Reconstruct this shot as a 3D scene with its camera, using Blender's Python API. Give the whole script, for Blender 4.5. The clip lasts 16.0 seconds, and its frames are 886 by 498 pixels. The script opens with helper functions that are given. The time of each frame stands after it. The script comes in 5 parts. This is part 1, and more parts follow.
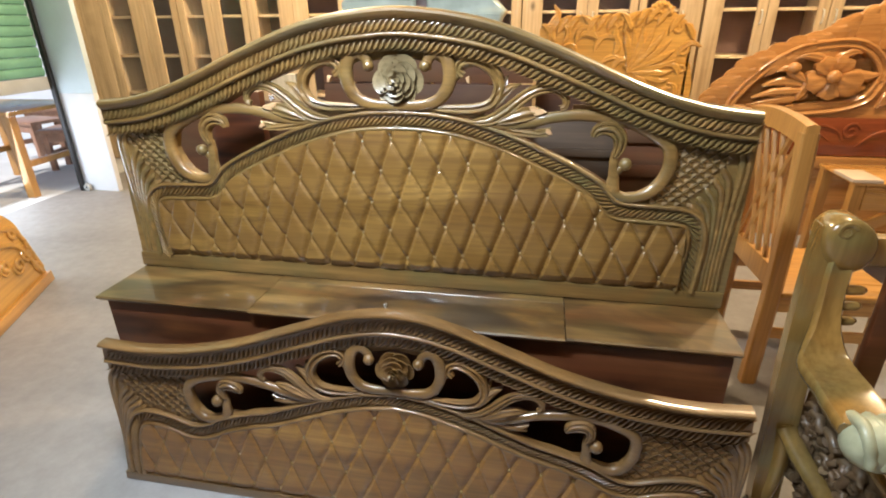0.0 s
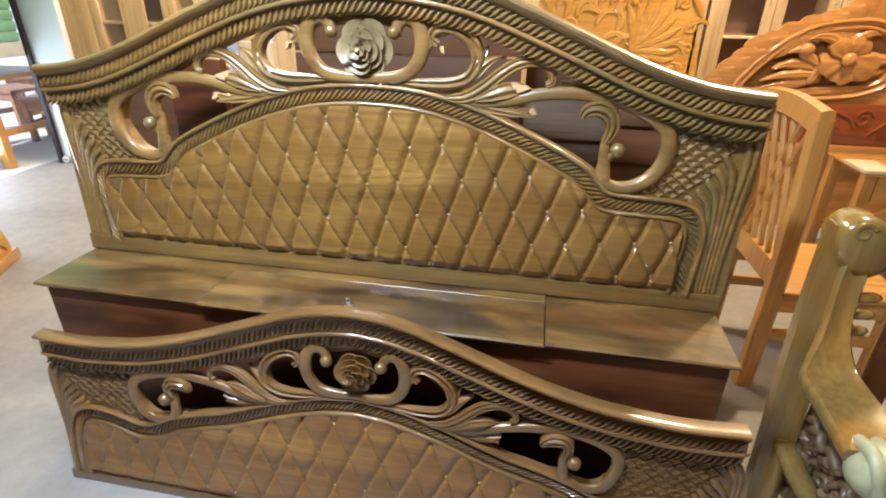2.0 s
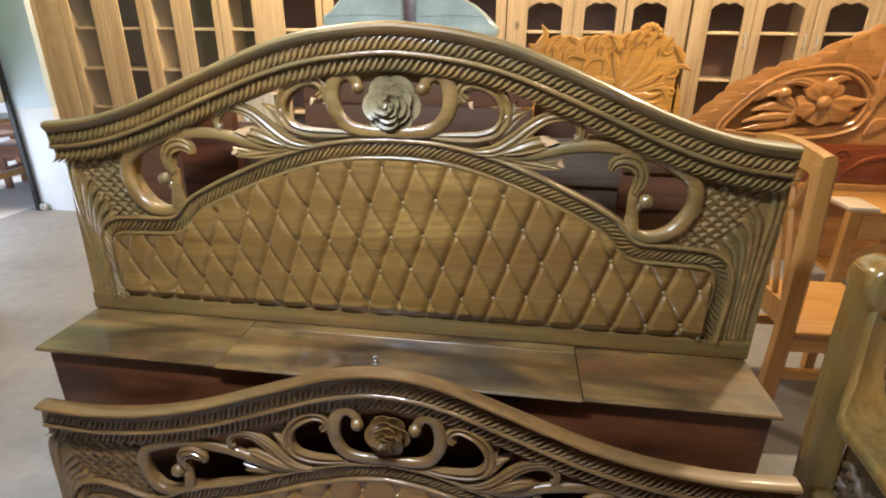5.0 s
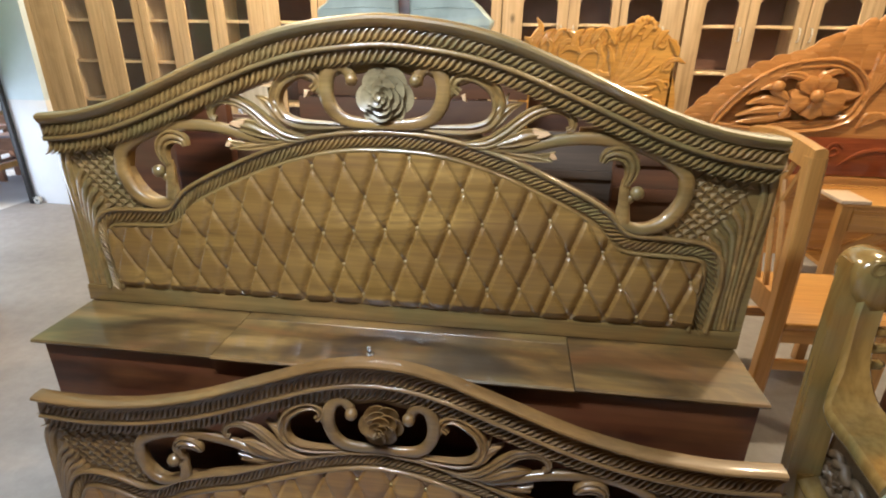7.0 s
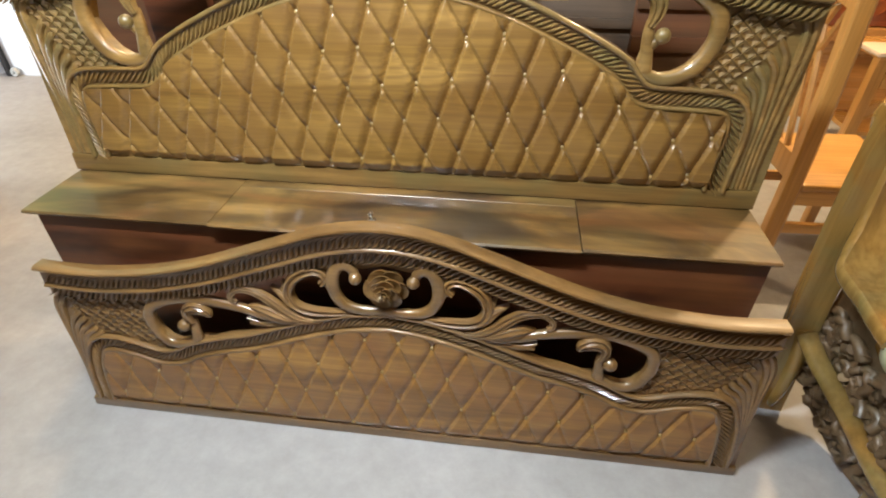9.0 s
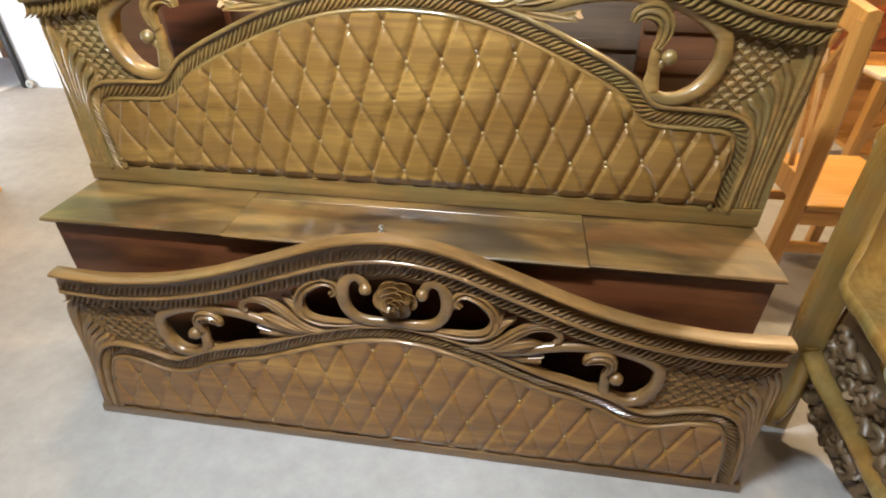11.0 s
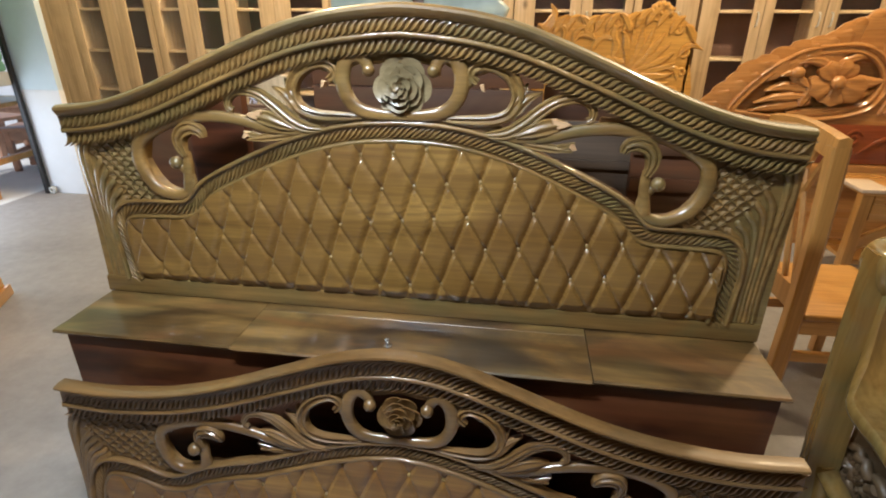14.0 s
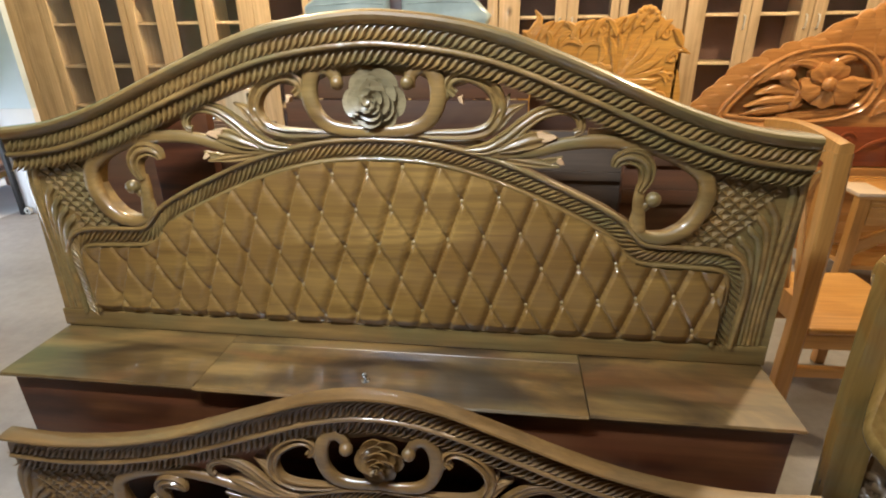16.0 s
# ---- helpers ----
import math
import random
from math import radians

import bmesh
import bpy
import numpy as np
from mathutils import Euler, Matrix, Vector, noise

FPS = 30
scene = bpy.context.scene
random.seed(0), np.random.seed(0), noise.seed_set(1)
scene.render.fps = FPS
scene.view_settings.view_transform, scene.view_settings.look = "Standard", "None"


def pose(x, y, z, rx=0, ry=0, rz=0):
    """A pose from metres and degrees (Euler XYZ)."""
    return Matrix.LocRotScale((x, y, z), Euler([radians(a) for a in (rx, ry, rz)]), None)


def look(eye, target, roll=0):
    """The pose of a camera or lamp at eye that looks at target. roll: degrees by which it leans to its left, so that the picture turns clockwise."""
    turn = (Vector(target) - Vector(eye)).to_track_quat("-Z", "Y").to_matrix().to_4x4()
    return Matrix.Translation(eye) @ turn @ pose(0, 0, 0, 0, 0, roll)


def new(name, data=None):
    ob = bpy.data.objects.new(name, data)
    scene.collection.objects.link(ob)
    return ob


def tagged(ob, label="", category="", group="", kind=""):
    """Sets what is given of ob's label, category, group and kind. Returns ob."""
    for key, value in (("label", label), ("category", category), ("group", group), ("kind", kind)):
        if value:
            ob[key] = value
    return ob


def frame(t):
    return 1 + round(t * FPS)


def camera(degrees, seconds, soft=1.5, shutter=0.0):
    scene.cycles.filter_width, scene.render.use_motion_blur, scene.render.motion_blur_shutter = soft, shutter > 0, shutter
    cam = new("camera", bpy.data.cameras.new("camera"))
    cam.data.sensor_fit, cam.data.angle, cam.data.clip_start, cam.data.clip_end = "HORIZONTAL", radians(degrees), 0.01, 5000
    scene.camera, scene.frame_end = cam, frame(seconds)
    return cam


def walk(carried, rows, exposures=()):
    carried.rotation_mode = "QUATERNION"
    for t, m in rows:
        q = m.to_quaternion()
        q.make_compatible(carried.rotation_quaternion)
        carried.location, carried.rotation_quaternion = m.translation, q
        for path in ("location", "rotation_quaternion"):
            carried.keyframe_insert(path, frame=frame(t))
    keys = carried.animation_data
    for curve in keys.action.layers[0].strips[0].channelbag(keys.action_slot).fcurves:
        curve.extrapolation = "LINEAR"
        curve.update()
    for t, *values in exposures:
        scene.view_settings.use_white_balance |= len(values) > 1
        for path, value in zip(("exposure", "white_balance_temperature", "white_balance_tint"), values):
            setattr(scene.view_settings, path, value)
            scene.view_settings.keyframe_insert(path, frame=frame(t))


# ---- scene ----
cam = camera(80.6, 16.0, 2.0)
PATH = [
    (0, (0.428, -1.433, 1.377), (0.089, 0.369, 0.578), -0.6),
    (0.5, (0.397, -1.43, 1.37), (0.075, 0.371, 0.563), -0.4),
    (1, (0.37, -1.419, 1.367), (0.081, 0.38, 0.543), -0.6),
    (1.5, (0.433, -1.335, 1.353), (0.168, 0.453, 0.495), -0.5),
    (2, (0.477, -1.275, 1.346), (0.145, 0.495, 0.476), 0.7),
    (2.5, (0.416, -1.273, 1.352), (0.049, 0.483, 0.467), 0.1),
    (3, (0.346, -1.27, 1.356), (-0.011, 0.477, 0.451), -1.2),
    (3.5, (0.327, -1.256, 1.368), (0.015, 0.519, 0.502), -0.6),
    (4, (0.328, -1.249, 1.379), (0.062, 0.583, 0.621), 0.2),
    (6.5, (0.348, -1.279, 1.378), (0.108, 0.562, 0.635), 0.7),
    (7, (0.346, -1.27, 1.377), (0.112, 0.562, 0.61), 0.7),
    (7.5, (0.35, -1.265, 1.375), (0.111, 0.555, 0.582), 0.7),
    (8, (0.348, -1.245, 1.367), (0.105, 0.542, 0.501), 0.6),
    (8.5, (0.338, -1.246, 1.323), (0.111, 0.453, 0.293), 0.3),
    (9, (0.342, -1.228, 1.315), (0.125, 0.374, 0.139), -0.4),
    (11.5, (0.319, -1.259, 1.327), (0.082, 0.396, 0.229), 0.5),
    (12, (0.31, -1.264, 1.339), (0.065, 0.421, 0.288), 0.6),
    (12.5, (0.317, -1.265, 1.366), (0.063, 0.469, 0.402), 0.5),
    (13, (0.321, -1.262, 1.374), (0.061, 0.508, 0.479), 0.4),
    (13.5, (0.32, -1.267, 1.381), (0.06, 0.527, 0.536), 0.4),
    (14, (0.323, -1.264, 1.383), (0.058, 0.546, 0.574), 0.3),
    (14.5, (0.326, -1.256, 1.379), (0.056, 0.562, 0.591), 0.1),
    (15, (0.324, -1.232, 1.379), (0.056, 0.588, 0.596), 0.0),
    (15.5, (0.327, -1.177, 1.373), (0.065, 0.646, 0.593), -0.3),
    (16, (0.338, -1.152, 1.378), (0.098, 0.673, 0.597), -0.8),
]
EXPOSURES = [(0.0, 0.12, 6350, 10), (1.0, 0.22, 6350, 10), (1.5, 0.34, 6250, 10), (3.0, 0.34, 6250, 10), (3.5, 0.10, 6300, 10), (4.0, -0.12, 6050, 10), (6.5, -0.12, 6000, 10),
             (7.0, -0.04, 6000, 10), (7.5, 0.08, 6000, 10), (8.0, 0.22, 6000, 10), (8.5, 0.34, 6500, 10), (9.0, 0.40, 6750, 10), (11.5, 0.43, 6750, 10), (12.0, 0.40, 6650, 10),
             (12.5, 0.18, 6250, 10), (13.0, 0.05, 6200, 10), (13.5, -0.15, 6250, 10), (14.0, -0.29, 6250, 10), (14.5, -0.25, 6200, 10), (16.0, -0.18, 6250, 10)]
walk(cam, [(t, look(eye, target, roll)) for t, eye, target, roll in PATH], EXPOSURES)

# ---- world and lights ----
world = bpy.data.worlds.new("world")
scene.world = world
world.use_nodes = True
wn = world.node_tree
sky = wn.nodes.new("ShaderNodeTexSky")
sky.sky_type, sky.sun_disc = "NISHITA", False
sky.sun_elevation, sky.sun_rotation = radians(53), radians(202)
wn.nodes["Background"].inputs[1].default_value = 0.15
wn.links.new(sky.outputs[0], wn.nodes["Background"].inputs[0])


def area(name, eye, target, sx, sy, power, colour):
    d = bpy.data.lights.new(name, "AREA")
    d.shape, d.size, d.size_y, d.energy, d.color = "RECTANGLE", sx, sy, power, colour
    ob = new(name, d)
    ob.matrix_world = look(eye, target)
    return ob


def bulb(name, eye, power, colour, radius=0.06):
    d = bpy.data.lights.new(name, "POINT")
    d.energy, d.color, d.shadow_soft_size = power, colour, radius
    ob = new(name, d)
    ob.location = eye
    return ob


WARM = (1.0, 0.76, 0.46)
COOL = (0.80, 0.90, 1.0)
area("daylight_side_opening", (-3.9, 1.0, 0.46), (-1.0, 1.0, 0.1), 2.6, 0.7, 32, COOL)
area("tube_light_front", (-0.20, -0.80, 2.20), (-0.20, -0.50, 0.0), 0.62, 0.10, 70, (0.78, 0.89, 0.99))
bulb("ceiling_lamp_back_left", (-1.5, 2.5, 3.2), 285, WARM, 0.07)
bulb("ceiling_lamp_back_right", (1.95, 1.45, 3.1), 310, WARM, 0.07)
bulb("ceiling_lamp_front", (1.15, -1.15, 3.0), 60, (1.0, 0.82, 0.60), 0.14)
sun = bpy.data.lights.new("sun", "SUN")
sun.energy, sun.angle, sun.color = 4.0, radians(0.5), (1.0, 0.95, 0.88)
sun_ob = new("sun", sun)
sun_ob.matrix_world = look((0, 0, 0), (0.25, 0.62, -0.9))


# ---- materials ----
def material(name):
    m = bpy.data.materials.new(name)
    m.use_nodes = True
    nt = m.node_tree
    return m, nt, nt.nodes["Principled BSDF"]


def coords(nt, scale=(1, 1, 1), kind="Object", shift=0.0):
    tc = nt.nodes.new("ShaderNodeTexCoord")
    mp = nt.nodes.new("ShaderNodeMapping")
    mp.inputs["Scale"].default_value = scale
    nt.links.new(tc.outputs[kind], mp.inputs[0])
    if shift:
        oi = nt.nodes.new("ShaderNodeObjectInfo")
        mul = nt.nodes.new("ShaderNodeMath")
        mul.operation, mul.inputs[1].default_value = "MULTIPLY", shift
        nt.links.new(oi.outputs["Random"], mul.inputs[0])
        nt.links.new(mul.outputs[0], mp.inputs["Location"])
    return mp.outputs[0]


def noise_tex(nt, vec, scale, detail=4.0, rough=0.55, distort=0.0):
    n = nt.nodes.new("ShaderNodeTexNoise")
    n.inputs["Scale"].default_value, n.inputs["Detail"].default_value = scale, detail
    n.inputs["Roughness"].default_value, n.inputs["Distortion"].default_value = rough, distort
    nt.links.new(vec, n.inputs["Vector"])
    return n.outputs["Fac"]


def ramp(nt, fac, stops):
    r = nt.nodes.new("ShaderNodeValToRGB")
    while len(r.color_ramp.elements) < len(stops):
        r.color_ramp.elements.new(0.5)
    for e, (p, c) in zip(r.color_ramp.elements, stops):
        e.position, e.color = p, (*c, 1)
    nt.links.new(fac, r.inputs[0])
    return r.outputs[0]


def mix(nt, fac, a, b, mode="MIX"):
    n = nt.nodes.new("ShaderNodeMix")
    n.data_type, n.blend_type = "RGBA", mode
    for sock, val in ((n.inputs[0], fac), (n.inputs[6], a), (n.inputs[7], b)):
        if isinstance(val, (int, float)):
            sock.default_value = val
        elif isinstance(val, tuple):
            sock.default_value = (*val, 1)
        else:
            nt.links.new(val, sock)
    return n.outputs[2]


def bump(nt, bsdf, height, strength, distance=0.002):
    b = nt.nodes.new("ShaderNodeBump")
    b.inputs["Strength"].default_value, b.inputs["Distance"].default_value = strength, distance
    nt.links.new(height, b.inputs["Height"])
    nt.links.new(b.outputs[0], bsdf.inputs["Normal"])


def wood(name, dark, light, tint=None, rings=0.0, grain=(3, 40, 40), rough=0.32, coat=0.6, figure=1.2, vary=9.0, knots=0.0, bumpy=0.12, coat_rough=0.12):
    """Lacquered or raw timber: long grain, broad figure, patches of another tint."""
    m, nt, b = material(name)
    vec = coords(nt, grain, shift=vary)
    fine = noise_tex(nt, vec, 1.6, 6, 0.65, 0.4)
    wide = noise_tex(nt, coords(nt, tuple(0.22 * g for g in grain), shift=vary), figure, 3, 0.5, 1.4)
    both = nt.nodes.new("ShaderNodeMath")
    both.operation, both.use_clamp = "MULTIPLY_ADD", True
    both.inputs[1].default_value = 0.48
    nt.links.new(fine, both.inputs[0])
    half = nt.nodes.new("ShaderNodeMath")
    half.operation, half.inputs[1].default_value = "MULTIPLY", 0.62
    nt.links.new(wide, half.inputs[0])
    nt.links.new(half.outputs[0], both.inputs[2])
    col = ramp(nt, both.outputs[0], [(0.30, dark), (0.72, light)])
    if rings:
        # contour lines of a slow noise: the flame figure of sawn boards
        slow = noise_tex(nt, coords(nt, tuple(0.10 * g for g in grain), shift=vary), 1.0, 2, 0.4, 0.6)
        mul = nt.nodes.new("ShaderNodeMath")
        mul.operation, mul.inputs[1].default_value = "MULTIPLY", 95.0
        nt.links.new(slow, mul.inputs[0])
        sine = nt.nodes.new("ShaderNodeMath")
        sine.operation = "SINE"
        nt.links.new(mul.outputs[0], sine.inputs[0])
        col = mix(nt, 1.0, col, ramp(nt, sine.outputs[0], [(0.0, (1.0, 1.0, 1.0)), (0.95, (1 - rings, 1 - 1.1 * rings, 1 - 1.2 * rings))]), "MULTIPLY")
    if tint:
        patch = noise_tex(nt, coords(nt, (1.5, 2.5, 2.5), shift=vary), 2.2, 3, 0.5, 0.8)
        fac = ramp(nt, patch, [(0.42, (0, 0, 0)), (0.68, (1, 1, 1))])
        col = mix(nt, fac, col, tint)
    if knots:
        vo = nt.nodes.new("ShaderNodeTexVoronoi")
        vo.inputs["Scale"].default_value = 3.0
        nt.links.new(coords(nt, (1.0, 1.0, 0.6), shift=vary), vo.inputs["Vector"])
        kf = ramp(nt, vo.outputs["Distance"], [(0.03, (1, 1, 1)), (0.09, (0, 0, 0))])
        col = mix(nt, kf, col, tuple(0.35 * c for c in dark))
    pores = noise_tex(nt, coords(nt, tuple(5 * g if g > 9 else 1.5 * g for g in grain), shift=vary), 1.0, 3, 0.6)
    col = mix(nt, 1.0, col, ramp(nt, pores, [(0.30, (0.80, 0.77, 0.73)), (0.62, (1.05, 1.05, 1.05))]), "MULTIPLY")
    nt.links.new(col, b.inputs["Base Color"])
    rr = ramp(nt, wide, [(0.3, (rough * 0.75,) * 3), (0.75, (rough * 1.35,) * 3)])
    nt.links.new(rr, b.inputs["Roughness"])
    b.inputs["Coat Weight"].default_value, b.inputs["Coat Roughness"].default_value = coat, coat_rough
    b.inputs["Coat IOR"].default_value = 1.5
    bump(nt, b, fine, bumpy, 0.0015)
    return m


def plain(name, colour, rough=0.5, metal=0.0, spread=0.15, scale=6.0, coat=0.0, bumpy=0.1):
    """A painted or cast surface with soft blotches."""
    m, nt, b = material(name)
    vec = coords(nt)
    blot = noise_tex(nt, vec, scale, 5, 0.6)
    lo, hi = tuple(c * (1 - spread) for c in colour), tuple(min(1, c * (1 + spread)) for c in colour)
    nt.links.new(ramp(nt, blot, [(0.3, lo), (0.7, hi)]), b.inputs["Base Color"])
    b.inputs["Roughness"].default_value, b.inputs["Metallic"].default_value = rough, metal
    b.inputs["Coat Weight"].default_value = coat
    bump(nt, b, noise_tex(nt, vec, scale * 14, 4), bumpy)
    return m


def concrete(name):
    m, nt, b = material(name)
    vec = coords(nt)
    big = noise_tex(nt, vec, 0.9, 5, 0.6, 0.6)
    small = noise_tex(nt, vec, 14, 6, 0.7)
    col = ramp(nt, big, [(0.3, (0.222, 0.206, 0.197)), (0.7, (0.322, 0.304, 0.294))])
    col = mix(nt, 0.28, col, ramp(nt, small, [(0.35, (0.218, 0.205, 0.197)), (0.65, (0.41, 0.396, 0.384))]))
    wave = noise_tex(nt, coords(nt, (1, 1.6, 1)), 1.7, 8, 0.75, 2.0)
    crack = ramp(nt, wave, [(0.492, (0, 0, 0)), (0.5, (0.55, 0.55, 0.55)), (0.508, (0, 0, 0))])
    col = mix(nt, crack, col, (0.27, 0.25, 0.23))
    nt.links.new(col, b.inputs["Base Color"])
    b.inputs["Roughness"].default_value = 0.62
    bump(nt, b, small, 0.25)
    return m


OLIVE = wood("olive_lacquered_wood", (0.090, 0.047, 0.014), (0.285, 0.163, 0.046), tint=(0.140, 0.100, 0.034), rings=0.24, grain=(2.6, 26, 26), rough=0.40, coat=1.0, coat_rough=0.075, bumpy=0.22)
ROSEWOOD = wood("grey_green_rose_wood", (0.140, 0.103, 0.050), (0.290, 0.217, 0.110), tint=(0.210, 0.165, 0.085), rings=0.12, grain=(9, 26, 26), rough=0.45, coat=0.5, coat_rough=0.2, bumpy=0.2)
PANEL = wood("olive_panel_wood", (0.1081, 0.0525, 0.0126), (0.3171, 0.1785, 0.04095), tint=(0.168, 0.08505, 0.01995), rings=0.24, grain=(1.1, 34, 34), rough=0.42, coat=0.8, coat_rough=0.08, bumpy=0.2)
FOOT = wood("brown_lacquered_wood", (0.0792, 0.0396, 0.01232), (0.2508, 0.132, 0.0396), tint=(0.1408, 0.08096, 0.02992), rings=0.24, grain=(2.6, 26, 26), rough=0.40, coat=1.0, coat_rough=0.075, bumpy=0.22)
FOOTPANEL = wood("brown_panel_wood", (0.126, 0.054, 0.0108), (0.378, 0.1935, 0.0414), tint=(0.207, 0.09, 0.0198), rings=0.30, grain=(1.9, 28, 28), rough=0.42, coat=0.6, coat_rough=0.11)
# paler stud wood: the sheen on the studs is put into its colour
STUD = wood("stud_wood_with_sheen", (0.14, 0.085, 0.024), (0.28, 0.18, 0.06), grain=(20, 20, 20), rough=0.45, coat=0.3)


def figured(name):
    """Lid boards: smoky dark clouds in warm olive-brown wood under lacquer."""
    m, nt, b = material(name)
    swirl = noise_tex(nt, coords(nt, (1.5, 3.2, 3.2), shift=5.0), 1.5, 6, 0.55, 1.6)
    col = ramp(nt, swirl, [(0.32, (0.034, 0.018, 0.008)), (0.44, (0.090, 0.050, 0.017)), (0.56, (0.165, 0.094, 0.029)), (0.70, (0.28, 0.148, 0.043))])
    patch = noise_tex(nt, coords(nt, (1.0, 2.0, 2.0), shift=3.0), 2.0, 3, 0.5, 0.6)
    col = mix(nt, ramp(nt, patch, [(0.48, (0, 0, 0)), (0.75, (0.6, 0.6, 0.6))]), col, (0.150, 0.120, 0.044))
    red = noise_tex(nt, coords(nt, (1.3, 3.0, 3.0), shift=11.0), 2.4, 3, 0.5, 0.8)
    col = mix(nt, ramp(nt, red, [(0.52, (0, 0, 0)), (0.72, (0.7, 0.7, 0.7))]), col, (0.21, 0.088, 0.030))
    # one smoky blotch on the flap, where the heartwood runs out
    tc = coords(nt, (1.0, 1.0, 1.0))
    off = nt.nodes.new("ShaderNodeVectorMath")
    off.operation, off.inputs[1].default_value = "DISTANCE", (0.385, -0.10, 0.61)
    warp = nt.nodes.new("ShaderNodeVectorMath")
    warp.operation = "MULTIPLY_ADD"
    ns = nt.nodes.new("ShaderNodeTexNoise")
    ns.inputs["Scale"].default_value, ns.inputs["Detail"].default_value = 9.0, 4.0
    nt.links.new(tc, ns.inputs["Vector"])
    nt.links.new(ns.outputs["Color"], warp.inputs[0])
    warp.inputs[1].default_value = (0.20, 0.10, 0.0)
    nt.links.new(tc, warp.inputs[2])
    nt.links.new(warp.outputs[0], off.inputs[0])
    blot = ramp(nt, off.outputs["Value"], [(0.04, (0.90, 0.90, 0.90)), (0.16, (0, 0, 0))])
    col = mix(nt, blot, col, (0.045, 0.032, 0.018))
    slow = noise_tex(nt, coords(nt, (0.5, 2.4, 2.4), shift=7.0), 1.0, 2, 0.4, 0.8)
    mul = nt.nodes.new("ShaderNodeMath")
    mul.operation, mul.inputs[1].default_value = "MULTIPLY", 48.0
    nt.links.new(slow, mul.inputs[0])
    sine = nt.nodes.new("ShaderNodeMath")
    sine.operation = "SINE"
    nt.links.new(mul.outputs[0], sine.inputs[0])
    col = mix(nt, 1.0, col, ramp(nt, sine.outputs[0], [(0.1, (1, 1, 1)), (0.95, (0.74, 0.70, 0.65))]), "MULTIPLY")
    fine = noise_tex(nt, coords(nt, (3, 60, 60), shift=5.0), 1.0, 4, 0.6)
    col = mix(nt, 1.0, col, ramp(nt, fine, [(0.35, (0.80, 0.77, 0.73)), (0.6, (1.03, 1.03, 1.03))]), "MULTIPLY")
    nt.links.new(col, b.inputs["Base Color"])
    nt.links.new(ramp(nt, patch, [(0.3, (0.28, 0.28, 0.28)), (0.7, (0.40, 0.40, 0.40))]), b.inputs["Roughness"])
    b.inputs["Coat Weight"].default_value, b.inputs["Coat Roughness"].default_value = 0.9, 0.15
    bump(nt, b, fine, 0.08, 0.001)
    return m


LID = figured("figured_lid_wood")
BOXSIDE = wood("dark_red_brown_wood", (0.006, 0.002, 0.001), (0.118, 0.032, 0.010), tint=(0.125, 0.044, 0.014), rings=0.55, grain=(1.0, 15, 15), rough=0.42, coat=0.15, figure=1.8)
PALE = wood("pale_raw_timber", (0.50, 0.35, 0.19), (0.68, 0.51, 0.31), tint=(0.58, 0.42, 0.24), rings=0.14, grain=(11, 11, 1.0), rough=0.55, coat=0.1, knots=1)
HONEY = wood("honey_lacquered_timber", (0.3864, 0.1748, 0.03864), (0.552, 0.2852, 0.0782), grain=(18, 18, 1.8), rough=0.35, coat=0.4, knots=1)
HONEYX = wood("honey_timber_along", (0.44, 0.21, 0.05), (0.62, 0.33, 0.095), grain=(1.8, 18, 18), rough=0.3, coat=0.5)
YELLOW = wood("golden_carved_wood", (0.50, 0.235, 0.042), (0.68, 0.365, 0.080), grain=(2, 18, 18), rough=0.34, coat=0.6)
RED = wood("red_orange_carved_wood", (0.36, 0.150, 0.042), (0.55, 0.265, 0.082), grain=(2, 18, 18), rough=0.28, coat=0.7)
REDDARK = wood("dark_red_panel_wood", (0.17, 0.035, 0.012), (0.30, 0.075, 0.024), grain=(3, 30, 30), rough=0.18, coat=0.8)
GREENWOOD = wood("green_brown_lacquered_wood", (0.15, 0.078, 0.019), (0.31, 0.172, 0.043), tint=(0.195, 0.146, 0.050), grain=(12, 12, 1.8), rough=0.2, coat=0.8)
MOSS = wood("mossy_carved_wood", (0.055, 0.032, 0.015), (0.180, 0.105, 0.048), tint=(0.115, 0.078, 0.040), grain=(20, 20, 6), rough=0.5, coat=0.2, coat_rough=0.2)
BACKWOOD = wood("shaded_red_brown_board", (0.045, 0.015, 0.004), (0.135, 0.048, 0.014), tint=(0.092, 0.044, 0.016), rings=0.3, grain=(1.5, 14, 14), rough=0.7, coat=0.0)
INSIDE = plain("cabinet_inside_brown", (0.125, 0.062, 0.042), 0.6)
KNOB = plain("pale_green_worn_lacquer", (0.35, 0.35, 0.22), 0.35, 0, 0.25, 16, 0.5)
PAD = plain("grey_green_lacquer", (0.46, 0.52, 0.45), 0.28, 0, 0.2, 9, 0.5)
BARE = wood("bare_pale_wood", (0.40, 0.23, 0.11), (0.56, 0.36, 0.19), grain=(2, 30, 30), rough=0.6, coat=0.0)
FLOOR = concrete("worn_concrete")
WHITE = plain("white_wall_paint", (0.80, 0.80, 0.82), 0.7, 0, 0.05, 3)
PIERBLUE = plain("light_blue_wall_paint", (0.66, 0.76, 0.82), 0.7, 0, 0.06, 3)
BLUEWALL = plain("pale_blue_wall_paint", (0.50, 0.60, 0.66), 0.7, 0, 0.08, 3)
# for walls out of view, dimmed to throw less light back
DIMWALL = plain("dim_brown_unseen_wall", (0.20, 0.165, 0.13), 0.7, 0, 0.12, 2)
# dark so that the unseen ceiling bounces little light
CEILING = plain("dark_unseen_ceiling", (0.13, 0.115, 0.10), 0.8, 0, 0.05, 2)
